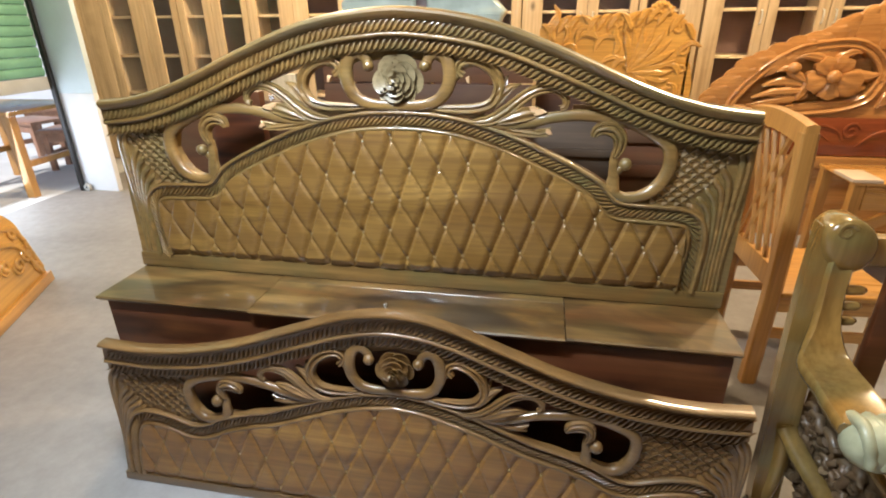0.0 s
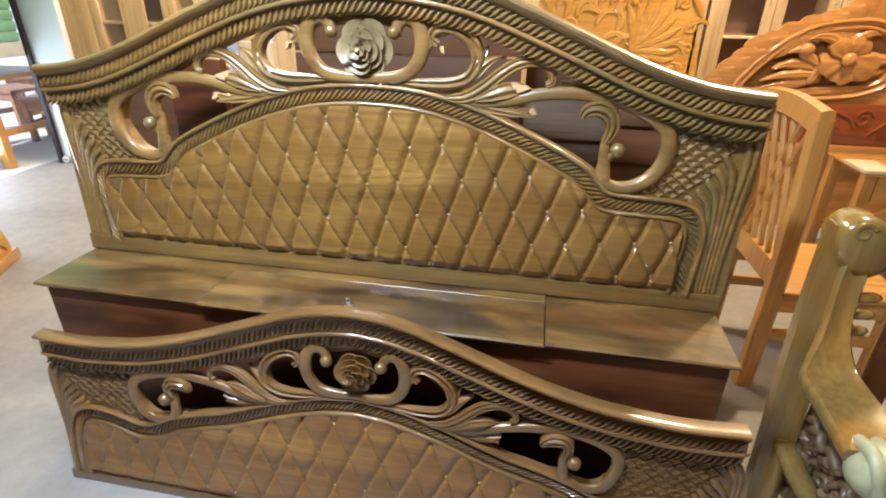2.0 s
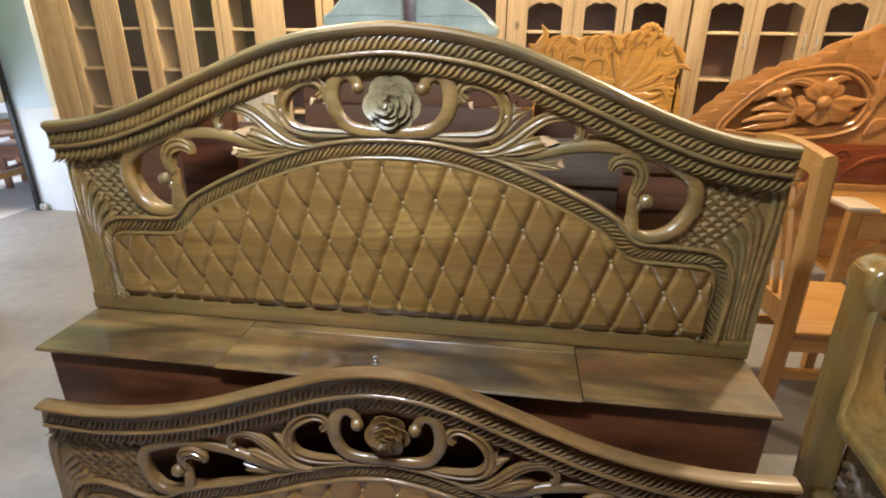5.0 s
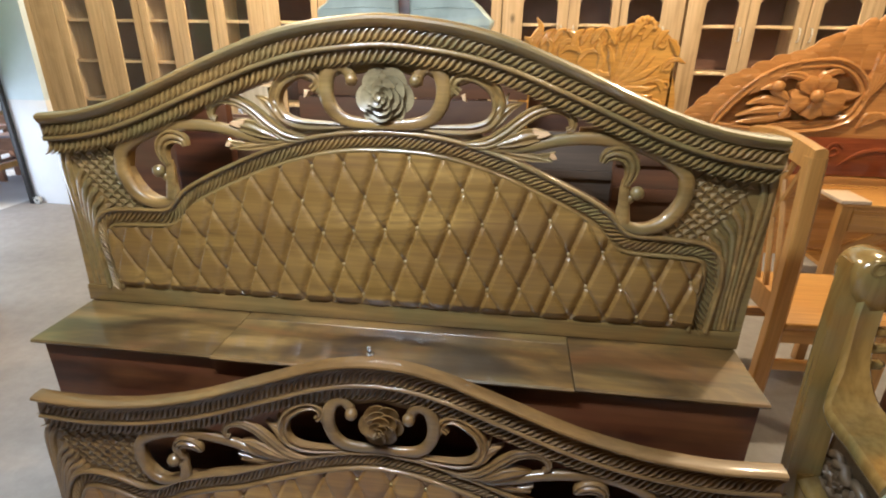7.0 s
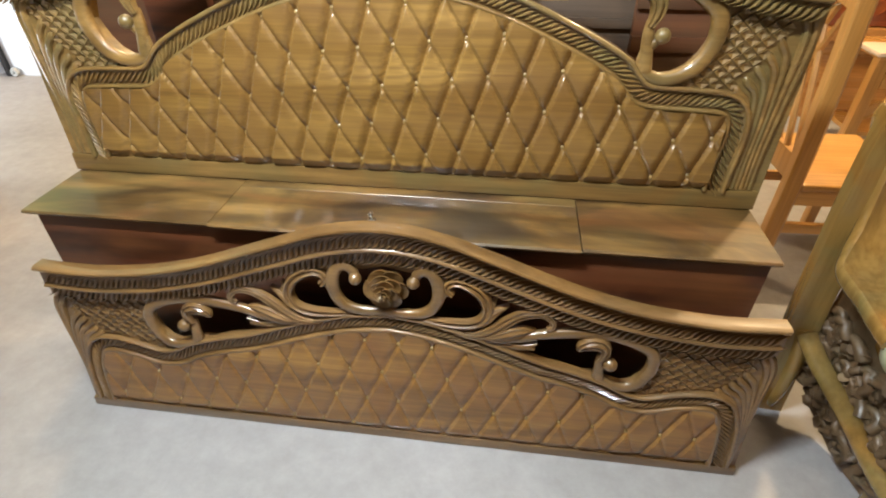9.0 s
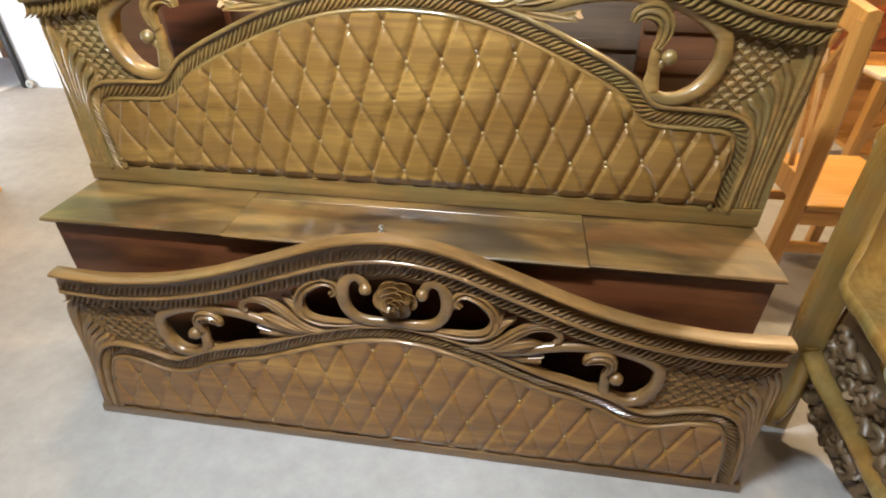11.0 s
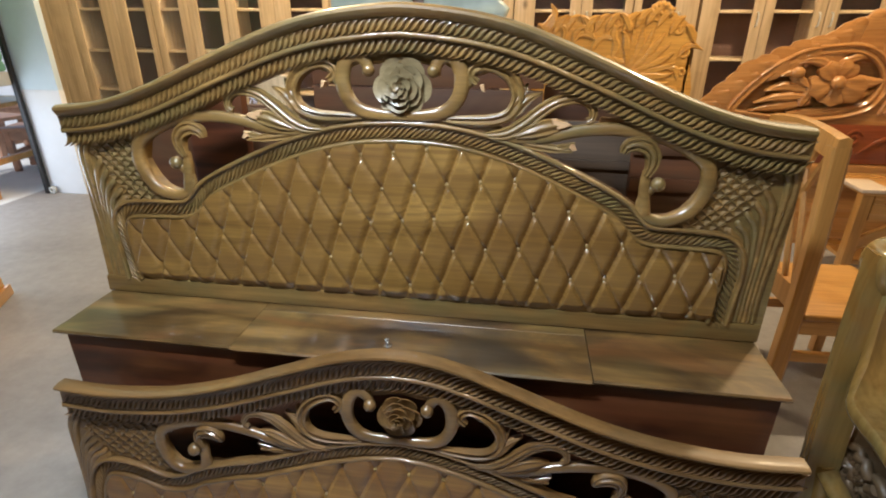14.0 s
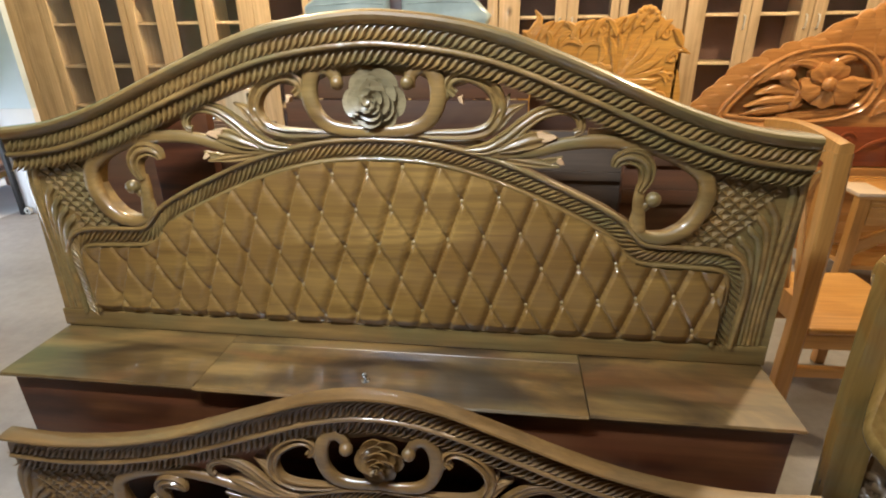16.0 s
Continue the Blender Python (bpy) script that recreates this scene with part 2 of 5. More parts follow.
SHUTTER = plain("green_shutter_paint", (0.17, 0.37, 0.26), 0.45, 0, 0.2, 5)
BARGREY = plain("grey_painted_bar", (0.46, 0.46, 0.44), 0.5, 0, 0.12, 6)
BLACK = plain("black_iron", (0.02, 0.02, 0.022), 0.45, 0.3)
STEEL = plain("bright_steel", (0.62, 0.62, 0.60), 0.25, 1.0, 0.05)
CHROME = plain("bright_pull_metal", (0.82, 0.78, 0.68), 0.32, 0.35, 0.05)
DUST = plain("white_dusty_top", (0.60, 0.47, 0.34), 0.5, 0, 0.1, 9)
OUTGROUND = plain("bright_outdoor_paving", (0.62, 0.62, 0.62), 0.8, 0, 0.1, 3)
BROWNSTOOL = plain("red_brown_stool_wood", (0.36, 0.19, 0.12), 0.45, 0, 0.25, 12, 0.2)
GREYBOARD = wood("grey_brown_board", (0.048, 0.030, 0.018), (0.110, 0.072, 0.044), grain=(2, 20, 20), rough=0.6, coat=0.1)


def glass(name):
    m, nt, b = material(name)
    b.inputs["Base Color"].default_value = (0.95, 0.97, 0.98, 1)
    b.inputs["Roughness"].default_value, b.inputs["IOR"].default_value = 0.03, 1.45
    b.inputs["Transmission Weight"].default_value = 1.0
    return m


GLASS = glass("cabinet_glass")


# ---- mesh helpers ----
class Mesh:
    """Collects vertices and faces for one part."""

    def __init__(self):
        self.v, self.f = [], []

    def add(self, verts, faces):
        o = len(self.v)
        self.v += [tuple(p) for p in verts]
        self.f += [tuple(i + o for i in f) for f in faces]
        return self

    def grid(self, rows, flip=False, closed=False):
        n, m = len(rows), len(rows[0])
        faces = []
        for i in range(n - 1):
            for j in range(m if closed else m - 1):
                k = (j + 1) % m
                q = (i * m + j, i * m + k, (i + 1) * m + k, (i + 1) * m + j)
                faces.append(q[::-1] if flip else q)
        return self.add([p for r in rows for p in r], faces)

    def loop_solid(self, rows):
        """Closed cross-sections one after another, capped at both ends."""
        m, n = len(rows[0]), len(rows)
        o = len(self.v)
        self.grid(rows, closed=True)
        self.f.append(tuple(o + j for j in range(m))[::-1])
        self.f.append(tuple(o + (n - 1) * m + j for j in range(m)))
        return self

    def box(self, x0, x1, y0, y1, z0, z1, bevel=0.004, seg=2):
        bm = bmesh.new()
        bmesh.ops.create_cube(bm, size=1.0)
        for p in bm.verts:
            p.co = Vector(((x0 + x1) / 2 + p.co.x * (x1 - x0), (y0 + y1) / 2 + p.co.y * (y1 - y0), (z0 + z1) / 2 + p.co.z * (z1 - z0)))
        if bevel:
            bmesh.ops.bevel(bm, geom=bm.edges[:], offset=min(bevel, 0.45 * min(x1 - x0, y1 - y0, z1 - z0)), segments=seg, profile=0.6, affect="EDGES")
        bm.verts.index_update()
        self.add([p.co[:] for p in bm.verts], [[p.index for p in f.verts] for f in bm.faces])
        bm.free()
        return self

    def ball(self, c, rx, ry=None, rz=None, n=10, m=7):
        ry, rz = ry or rx, rz or rx
        rows = []
        for i in range(m + 1):
            a = math.pi * i / m
            rows.append([(c[0] + rx * math.sin(a) * math.cos(2 * math.pi * j / n), c[1] + ry * math.sin(a) * math.sin(2 * math.pi * j / n), c[2] - rz * math.cos(a)) for j in range(n)])
        return self.grid(rows, closed=True)

    def tube(self, pts, radii, n=8, flat=1.0, axis=None):
        """A tapered tube along points; flat squashes it towards the board (axis)."""
        pts = [Vector(p) for p in pts]
        rows = []
        for i, p in enumerate(pts):
            d = (pts[min(i + 1, len(pts) - 1)] - pts[max(i - 1, 0)]).normalized()
            up = Vector(axis) if axis else (Vector((0, 0, 1)) if abs(d.z) < 0.9 else Vector((1, 0, 0)))
            s = d.cross(up).normalized()
            up = s.cross(d).normalized()
            r = radii[i] if isinstance(radii, (list, tuple)) else radii
            rows.append([tuple(p + s * r * math.cos(2 * math.pi * k / n) + up * r * flat * math.sin(2 * math.pi * k / n)) for k in range(n)])
        return self.loop_solid(rows)

    def make(self, name, sharp=38):
        me = bpy.data.meshes.new(name)
        me.from_pydata(self.v, [], self.f)
        me.validate()
        bm = bmesh.new()
        bm.from_mesh(me)
        bmesh.ops.recalc_face_normals(bm, faces=bm.faces[:])
        bm.to_mesh(me)
        bm.free()
        me.polygons.foreach_set("use_smooth", [True] * len(me.polygons))
        me.set_sharp_from_angle(angle=radians(sharp))
        return me


def part(name, mesh, mat, parent, label="", m=None, sharp=38):
    """One mesh object under a thing or a part."""
    me = mesh.make(name, sharp) if isinstance(mesh, Mesh) else mesh
    if not me.materials:
        me.materials.append(mat)
    ob = new(name, me)
    ob.parent = parent
    if m is not None:
        ob.matrix_basis = m
    return tagged(ob, label)


def thing(name, m, label, category, group="", kind=""):
    ob = new(name)
    ob.empty_display_size = 0.1
    ob.matrix_basis = m
    return tagged(ob, label, category, group, kind)


def solid(name, mesh, mat, label, category="", kind="structure", sharp=38):
    me = mesh.make(name, sharp)
    me.materials.append(mat)
    return tagged(new(name, me), label, category, "", kind)


def smooth(points, step=0.012):
    """A Catmull-Rom curve through points, resampled at even steps."""
    p = [np.array(q, float) for q in points]
    p = [2 * p[0] - p[1]] + p + [2 * p[-1] - p[-2]]
    out = []
    for i in range(1, len(p) - 2):
        n = max(2, int(np.linalg.norm(p[i + 1] - p[i]) / step))
        for k in range(n):
            t = k / n
            out.append(0.5 * (2 * p[i] + (p[i + 1] - p[i - 1]) * t + (2 * p[i - 1] - 5 * p[i] + 4 * p[i + 1] - p[i + 2]) * t * t + (3 * p[i] - p[i - 1] - 3 * p[i + 1] + p[i + 2]) * t ** 3))
    out.append(p[-2])
    return np.array(out)


def even(points, step):
    """Resample a polyline at equal arc lengths."""
    pts = np.array(points, float)
    s = np.concatenate([[0], np.cumsum(np.linalg.norm(np.diff(pts, axis=0), axis=1))])
    n = max(2, int(round(s[-1] / step)))
    q = np.linspace(0, s[-1], n + 1)
    return np.stack([np.interp(q, s, pts[:, k]) for k in range(pts.shape[1])], 1)


# ---- the carved bed boards ----
def half_curve(points):
    """A symmetric height curve over the board's width, from points on one half."""
    c = smooth([(-points[1][0], points[1][1])] + list(points), 0.01)
    c = c[c[:, 0] >= -1e-6]
    return lambda u: float(np.interp(abs(u), c[:, 0], c[:, 1]))


def normals(path):
    d = np.gradient(path, axis=0)
    d /= np.linalg.norm(d, axis=1)[:, None] + 1e-9
    return d, np.stack([-d[:, 1], d[:, 0]], 1)


def moulding(mesh, path, profile):
    """Sweep a closed profile of (across, out) along a path on the board's face."""
    path = np.array(path)
    _, nn = normals(path)
    rows = [[(p[0] + q[0] * a, -w, p[1] + q[1] * a) for a, w in profile] for p, q in zip(path, nn)]
    return mesh.loop_solid(rows)


def ridge(mesh, path, r, w, n=7):
    prof = [(r * math.cos(math.pi * k / (n - 1)), w + r * 1.1 * math.sin(math.pi * k / (n - 1))) for k in range(n)] + [(-r, w - 0.012), (r, w - 0.012)]
    return moulding(mesh, path, prof)


def rope(mesh, path, pitch, r, w, slant=0.92, fat=0.39, s_bend=0.95, proud=0.60, n=9):
    """A rope moulding: a row of slanted strands, uneven as carved by hand."""
    rnd = random.Random(len(path))
    pts = even(path, pitch)
    dd, nn = normals(pts)
    for p, d, q in zip(pts, dd, nn):
        rows = []
        j = rnd.uniform(0.9, 1.1)
        for i in range(n):
            a = -1 + 2 * i / (n - 1)
            bend = slant * r * ((1.25 - 0.84 * s_bend) * a + s_bend * a ** 3) * j
            c = p + q * (a * r) + d * bend
            th = pitch * fat * max(0.12, 1 - abs(a) ** 2.6) * j
            hi = r * proud * math.sqrt(max(0.0, 1 - 0.72 * a * a))
            ring = []
            for k in range(6):
                b = math.pi * k / 5
                o = c + d * (th * math.cos(b))
                ring.append((o[0], -(w + hi * math.sin(b)), o[1]))
            rows.append(ring)
        mesh.grid(rows)
    return mesh


def mirrored(path):
    p = np.array(path)
    return [p, p * np.array([-1, 1])]


def rose_petals(R):
    """Broad petals that overlap round the heart, each a curved shell with one end over and one end under its neighbour."""
    out, rnd_ = [], random.Random(8)
    for ringn, (count, r0, r1, dep, lift) in enumerate(((6, 0.46, 0.98, 0.000, 0.016), (5, 0.34, 0.78, 0.010, 0.016), (4, 0.20, 0.58, 0.019, 0.014), (4, 0.10, 0.40, 0.027, 0.012), (3, 0.02, 0.22, 0.033, 0.010))):
        span = 2 * math.pi / count * 1.55
        for i in range(count):
            a0 = 2 * math.pi * i / count + 0.7 * ringn + rnd_.uniform(-0.08, 0.08)
            big = rnd_.uniform(0.94, 1.05)
            front, back = [], []
            for c in range(15):
                s_ = c / 14
                a = a0 + (s_ - 0.5) * span
                edge = R * (r0 + (r1 * big - r0) * max(0.05, math.sin(math.pi * min(0.985, max(0.015, s_)))) ** 0.42)
                f, b = [], []
                for q in range(6):
                    t = q / 5
                    r = R * r0 * 0.6 + (edge - R * r0 * 0.6) * t
                    h = dep + lift * s_ * (0.5 + 0.5 * t) + 0.04 * R * (1 - t) + 0.09 * R * max(0.0, t - 0.55) / 0.45
                    f.append((r * math.cos(a), -h, r * math.sin(a)))
                    b.append((r * math.cos(a), -h + 0.0045, r * math.sin(a)))
                front.append(f + b[::-1])
            out.append(Mesh().loop_solid(front))
    return out


def carved_board(name, place, spec, wood_frame, wood_panel, label, category):
    """A bed board with a crested top, rope mouldings, a quilted panel, pierced scrollwork and a central rose."""
    root = thing(name, place, label, category)
    T, G, A = half_curve(spec["top"]), half_curve(spec["ridge"]), spec["arch"]
    k, thick, edge0, edge1, v1 = spec["squash"], spec["thick"], spec["edge"][0], spec["edge"][1], spec["edge"][2]
    under = spec["under"]
    C = lambda u: T(u) - under

    def E(v):
        return edge0 + (edge1 - edge0) * v / v1

    # scroll coordinates are drawn for the tall board and fitted between arch and crest
    ref_t, ref_g = half_curve(HEAD["top"]), half_curve(HEAD["ridge"])

    def fit(u, v):
        if k == 1.0:
            return (u, v)
        g0, c0 = ref_g(u), ref_t(u) - HEAD["under"]
        s = (v - g0) / max(0.05, c0 - g0)
        un = u * k
        return (un, G(un) + s * (C(un) - G(un)))

    # the pierced opening
    uo = 0.742 * k
    low = [(0.0, None), (0.56, None), (0.590, 0.345), (0.61, 0.325), (0.640, 0.316), (0.672, 0.320), (0.700, 0.335), (0.725, 0.365), (0.742, 0.405)]
    upp = [(0.0, None), (0.50, None), (0.56, 0.536), (0.60, 0.529), (0.65, 0.515), (0.69, 0.499), (0.715, 0.475), (0.735, 0.445), (0.742, 0.405)]

    def bound(tab, base, u):
        a = abs(u) / k
        xs = [(x, v) for x, v in tab if v is not None]
        if a <= tab[1][0]:
            return base(u)
        x0 = tab[1][0]
        b0 = base(x0 * k)
        px = [x0] + [x for x, v in xs]
        pv = [b0] + [fit(x, v)[1] for x, v in xs]
        return float(np.interp(a, px, pv))

    lower = lambda u: bound(low, G, u)
    upper = lambda u: bound(upp, C, u)
    us = np.linspace(-uo, uo, 150)
    body = Mesh()

    def strip(cols):
        rows = [[(u0, 0, a), (u0, 0, b), (u1, thick, b), (u1, thick, a)] for u0, u1, a, b in cols]
        body.loop_solid(rows)

    strip([(u, u, 0.0, lower(u)) for u in us])
    strip([(u, u, upper(u), T(u) - spec["sink"]) for u in us])
    for sgn in (-1, 1):
        rows = []
        for u in np.linspace(uo, edge1, 16):
            r = []
            top = T(u) - spec["sink"]
            for v in np.linspace(0, top, 12):
                x = uo + (u - uo) * (E(min(v, v1)) + (spec["wide"] if sgn > 0 else 0.0) - uo) / (edge1 - uo)
                r.append((sgn * x, 0, v))
            rows.append(r + [(x, thick, v) for x, _, v in r[::-1]])
        body.loop_solid(rows)
    part("body", body, wood_frame, root, sharp=30)

    # crest: top board, two ropes and a bead between them
    tip = spec["tip"]
    uu = np.linspace(-tip, tip, 120)
    crest = Mesh()
    b0, b1 = spec["back"]
    rows = []
    for u in uu:
        back = b0 + (b1 - b0) * min(1, abs(u) / 0.8) ** 1.5
        t, o = T(u), spec["out"]
        lip = spec["lip"]
        rows.append([(u, -o + 0.012, t - lip), (u, -o + 0.002, t - 0.86 * lip), (u, -o - 0.005, t - 0.62 * lip), (u, -o - 0.009, t - 0.42 * lip), (u, -o - 0.008, t - 0.22 * lip), (u, -o - 0.003, t - 0.003), (u, -o + 0.006, t), (u, back, t + 0.001), (u, back + 0.004, t - 0.006), (u, back, t - lip)])
    crest.loop_solid(rows)
    part("top_board", crest, wood_frame, root)
    o = spec["out"]
    step = Mesh()
    line = lambda d, t2: [(u, T(u) - d) for u in np.linspace(-t2, t2, 160)]
    moulding(step, line(0.058, tip + 0.008), [(0.034, -0.002), (0.034, o - 0.013), (-0.004, o - 0.016), (-0.014, o - 0.017), (-0.018, o - 0.024), (-0.044, o - 0.028), (-0.047, -0.002)])
    part("crest_moulding", step, wood_frame, root)
    part("rope_moulding", rope(Mesh(), line(0.0470, tip - 0.010), spec["pitch"], 0.0178, o - 0.016, spec["slant"], spec["fat"], 0.95, spec["proud"]), wood_frame, root)
    part("bead_moulding", ridge(Mesh(), line(0.0680, tip + 0.003), 0.0066, o - 0.014), wood_frame, root)
    part("rope_moulding", rope(Mesh(), line(0.0925, tip - 0.002), spec["pitch"], 0.0190, o - 0.028, spec["slant"], spec["fat"], 0.95, spec["proud"]), wood_frame, root)

    # the arch round the panel: a rope between two ridges
    right = smooth(A, 0.01)
    arch = np.concatenate([right[::-1] * np.array([-1, 1]), right[1:]])
    _, an = normals(arch)
    part("arch_rope", rope(Mesh(), arch, 0.9 * spec["pitch"], 0.0150, 0.003, 0.95, 0.42, 0.35), wood_frame, root)
    part("outer_ridge", ridge(Mesh(), arch + an * 0.0225, 0.0060, 0.010), wood_frame, root)
    part("inner_ridge", ridge(Mesh(), arch - an * 0.0225, 0.0062, 0.010), wood_frame, root)
    bed = Mesh()
    moulding(bed, arch, [(0.026, -0.004), (0.026, 0.010), (0.018, 0.004), (-0.018, 0.004), (-0.026, 0.010), (-0.026, -0.004)])
    part("arch_bed", bed, wood_frame, root)

    # quilted panel under the arch
    inner = arch - an * 0.026
    top_in = inner[np.argsort(inner[:, 0])]
    du, dv, phi, u0, v0 = spec["quilt"]
    cs, sn = math.cos(phi), math.sin(phi)
    plinth = spec["plinth"]
    lim = spec["panel"]

    def ceiling_at(u):
        near = inner[np.abs(np.abs(inner[:, 0]) - abs(u)) < 0.012]
        return float(near[:, 1].max()) if len(near) else plinth + 0.02

    def quilt_h(u, v):
        a, b = (u - u0) * cs + (v - v0) * sn, -(u - u0) * sn + (v - v0) * cs
        p, q = a / du + b / (2 * dv), a / du - b / (2 * dv)
        p, q = p - math.floor(p), q - math.floor(q)
        dp, dq = min(p, 1 - p), min(q, 1 - q)
        soft = lambda d, r: 1 - (1 - min(1.0, d / r)) ** 2
        if phi > 0:
            # a flat face, a steep fall to one side and a thin cut on the other
            fall = soft(1 - q, 0.34)
            return 0.82 * fall * min(1.0, q / 0.06) + 0.32 * min(1.0, dp / 0.065) + 0.22 * soft(dp, 0.30) + 0.10 * (1 - p)
        return (0.62 * soft(1 - q, 0.30) * min(1.0, q / 0.08) + 0.36 * min(1.0, dp / 0.07) + 0.16 * soft(dp, 0.30)) * 0.85

    panel = Mesh()
    rows = []
    for u in np.arange(-lim, lim + 1e-6, 0.0034):
        c = ceiling_at(u)
        rows.append([(u, -0.001 - spec["puff"] * quilt_h(u, v) * min(1.0, 0.25 + (v - plinth) / 0.03), v) for v in np.linspace(plinth - 0.004, c, 128)])
    panel.grid(rows)
    quilt = part("quilted_panel", panel, wood_panel, root, "carved panel quilted into diamonds", sharp=80)
    sr = spec["stud"]
    stud = Mesh().ball((0, 0, 0), sr, sr, sr, 8, 6).make("stud")
    stud.materials.append(STUD)
    for i in range(-14, 15):
        for j in range(-8, 9):
            a, b = (i + 0.5 * (j % 2)) * du, j * dv
            u, v = u0 + a * cs - b * sn, v0 + a * sn + b * cs
            if abs(u) < lim - 0.006 and plinth + 0.012 < v < ceiling_at(u) - 0.010:
                part("stud", stud, wood_panel, quilt, m=pose(u, -0.006, v))

    # plinth rail
    part("plinth_rail", Mesh().box(-edge0 - 0.002, edge0 + 0.002 + spec["wide"] * 0.7, -spec["rail"], thick, 0.0, plinth - 0.002, 0.005), wood_frame, root)

    # diaper carving beside the scrolls: raised lozenges in a diagonal net
    ring_v = fit(0.655, 0.42)[1]
    for sgn in (-1, 1):
        lat = Mesh()
        ha, hb = 0.0162, 0.0134
        g8 = G(0.80)
        for i in range(-14, 15):
            for j in range(-14, 15):
                u, v = 0.80 + (i + j) * ha, g8 + 0.10 * k + (i - j) * hb
                d = math.hypot(u / k - 0.655, (v - ring_v) / (1 if k == 1 else 0.62))
                side = 0.795 + 0.105 * (v - g8) / (0.165 * (1 if k == 1 else 0.75))
                if d > 0.110 and G(min(u, 0.80)) + 0.012 < v < C(u) - 0.006 and uo - 0.07 < u < min(side, E(v) - 0.02):
                    x, e, f = sgn * u, ha * 0.985, hb * 0.985
                    ring_ = [(1, 0), (0, 1), (-1, 0), (0, -1)]
                    vs = [(x + a_ * e, 0.001, v + b_ * f) for a_, b_ in ring_] + [(x + a_ * e * 0.88, -0.0068 - 0.0022 * b_, v + b_ * f * 0.88) for a_, b_ in ring_] + [(x, -0.0012, v)]
                    lat.add(vs, [(q, (q + 1) % 4, 4 + (q + 1) % 4, 4 + q) for q in range(4)] + [(4 + q, 4 + (q + 1) % 4, 8) for q in range(4)])
        tagged(part("diaper_carving", lat, wood_frame, root, sharp=34), kind="stuff")

    # flutes and feathered leaves along the side edges
    g8 = G(0.80)
    for sgn in (-1, 1):
        # long strokes with rounded heads that run down from the diaper's edge into upright flutes
        many = spec["flutes"]
        gu, gw = spec["foot_u"]
        for n in range(many):
            t = n / (many - 1)
            x0, z0 = 0.815 + spec["fan"] * t, g8 + 0.004 + spec["feather"] * t ** 1.15
            if n >= many - 2:
                z0 = C(0.86) - 0.004 + 0.004 * (n - many)
                x0 = gw + 0.016 * (n - many + 1) + 0.012 + spec["splay"]
            xb = gu + (gw - gu) * t
            zm = plinth + 0.55 * (z0 - plinth)
            xm = xb + 0.35 * max(0.0, x0 - xb) + 0.006
            pts = smooth([(x0 - 0.006, z0 + 0.012), (x0 + 0.002, z0), (x0 + 0.45 * (xm - x0) + 0.010, z0 - 0.25 * (z0 - zm)), (xm, zm), (xb + 0.002, plinth + 0.25 * (z0 - plinth)), (xb, plinth)], 0.010)
            rr = np.interp(np.linspace(0, 1, len(pts)), [0, 0.05, 0.2, 0.6, 1.0], [0.004, 0.0100, 0.0088, 0.0066, 0.0056])
            part("flute", Mesh().tube([(sgn * p[0] + (spec["wide"] * t if sgn > 0 else 0.0), -0.0015, p[1]) for p in pts], list(rr), 8, 1.0, (0, 1, 0)), wood_frame, root)

    # scrolls in the opening, each stroke a part of its own on both sides
    def stroke(name, pts, r, w=0.004, flat=0.9, groove=False):
        c = smooth([fit(*p) for p in pts], 0.008)
        n = len(c)
        sc = 1.0 if k == 1 else 0.82
        rr = [sc * float(np.interp(i / (n - 1), np.linspace(0, 1, len(r)), r)) for i in range(n)]
        _, q = normals(c)
        for sgn in (-1, 1):
            mesh = Mesh()
            if groove:
                # two lips with a furrow between them
                rows = []
                for p, nn_, x in zip(c, q, rr):
                    prof = [(-1.0, -0.7), (-1.0, 0.2), (-0.82, 0.70), (-0.62, 0.72), (-0.42, 0.46), (-0.20, 0.86), (0.0, 0.94), (0.20, 0.86), (0.42, 0.46), (0.62, 0.72), (0.82, 0.70), (1.0, 0.2), (1.0, -0.7)] if groove == 3 else [(-1.0, -0.7), (-1.0, 0.1), (-0.8, 0.75), (-0.5, 0.95), (-0.22, 0.60), (0.0, 0.42), (0.22, 0.60), (0.5, 0.95), (0.8, 0.75), (1.0, 0.1), (1.0, -0.7)]
                    rows.append([(sgn * (p[0] + nn_[0] * a_ * x), -(w + b_ * x * flat), p[1] + nn_[1] * a_ * x) for a_, b_ in prof])
                mesh.loop_solid(rows)
            else:
                # a carved band with rounded shoulders and a flattened top
                prof = [(-0.9, -0.7), (-1.0, -0.1), (-0.96, 0.35), (-0.78, 0.66), (-0.45, 0.84), (0.0, 0.90), (0.45, 0.84), (0.78, 0.66), (0.96, 0.35), (1.0, -0.1), (0.9, -0.7)]
                mesh.loop_solid([[(sgn * (p[0] + nn_[0] * a_ * x), -(w + b_ * x * flat), p[1] + nn_[1] * a_ * x) for a_, b_ in prof] for p, nn_, x in zip(c, q, rr)])
            part(name, mesh, wood_frame, root)

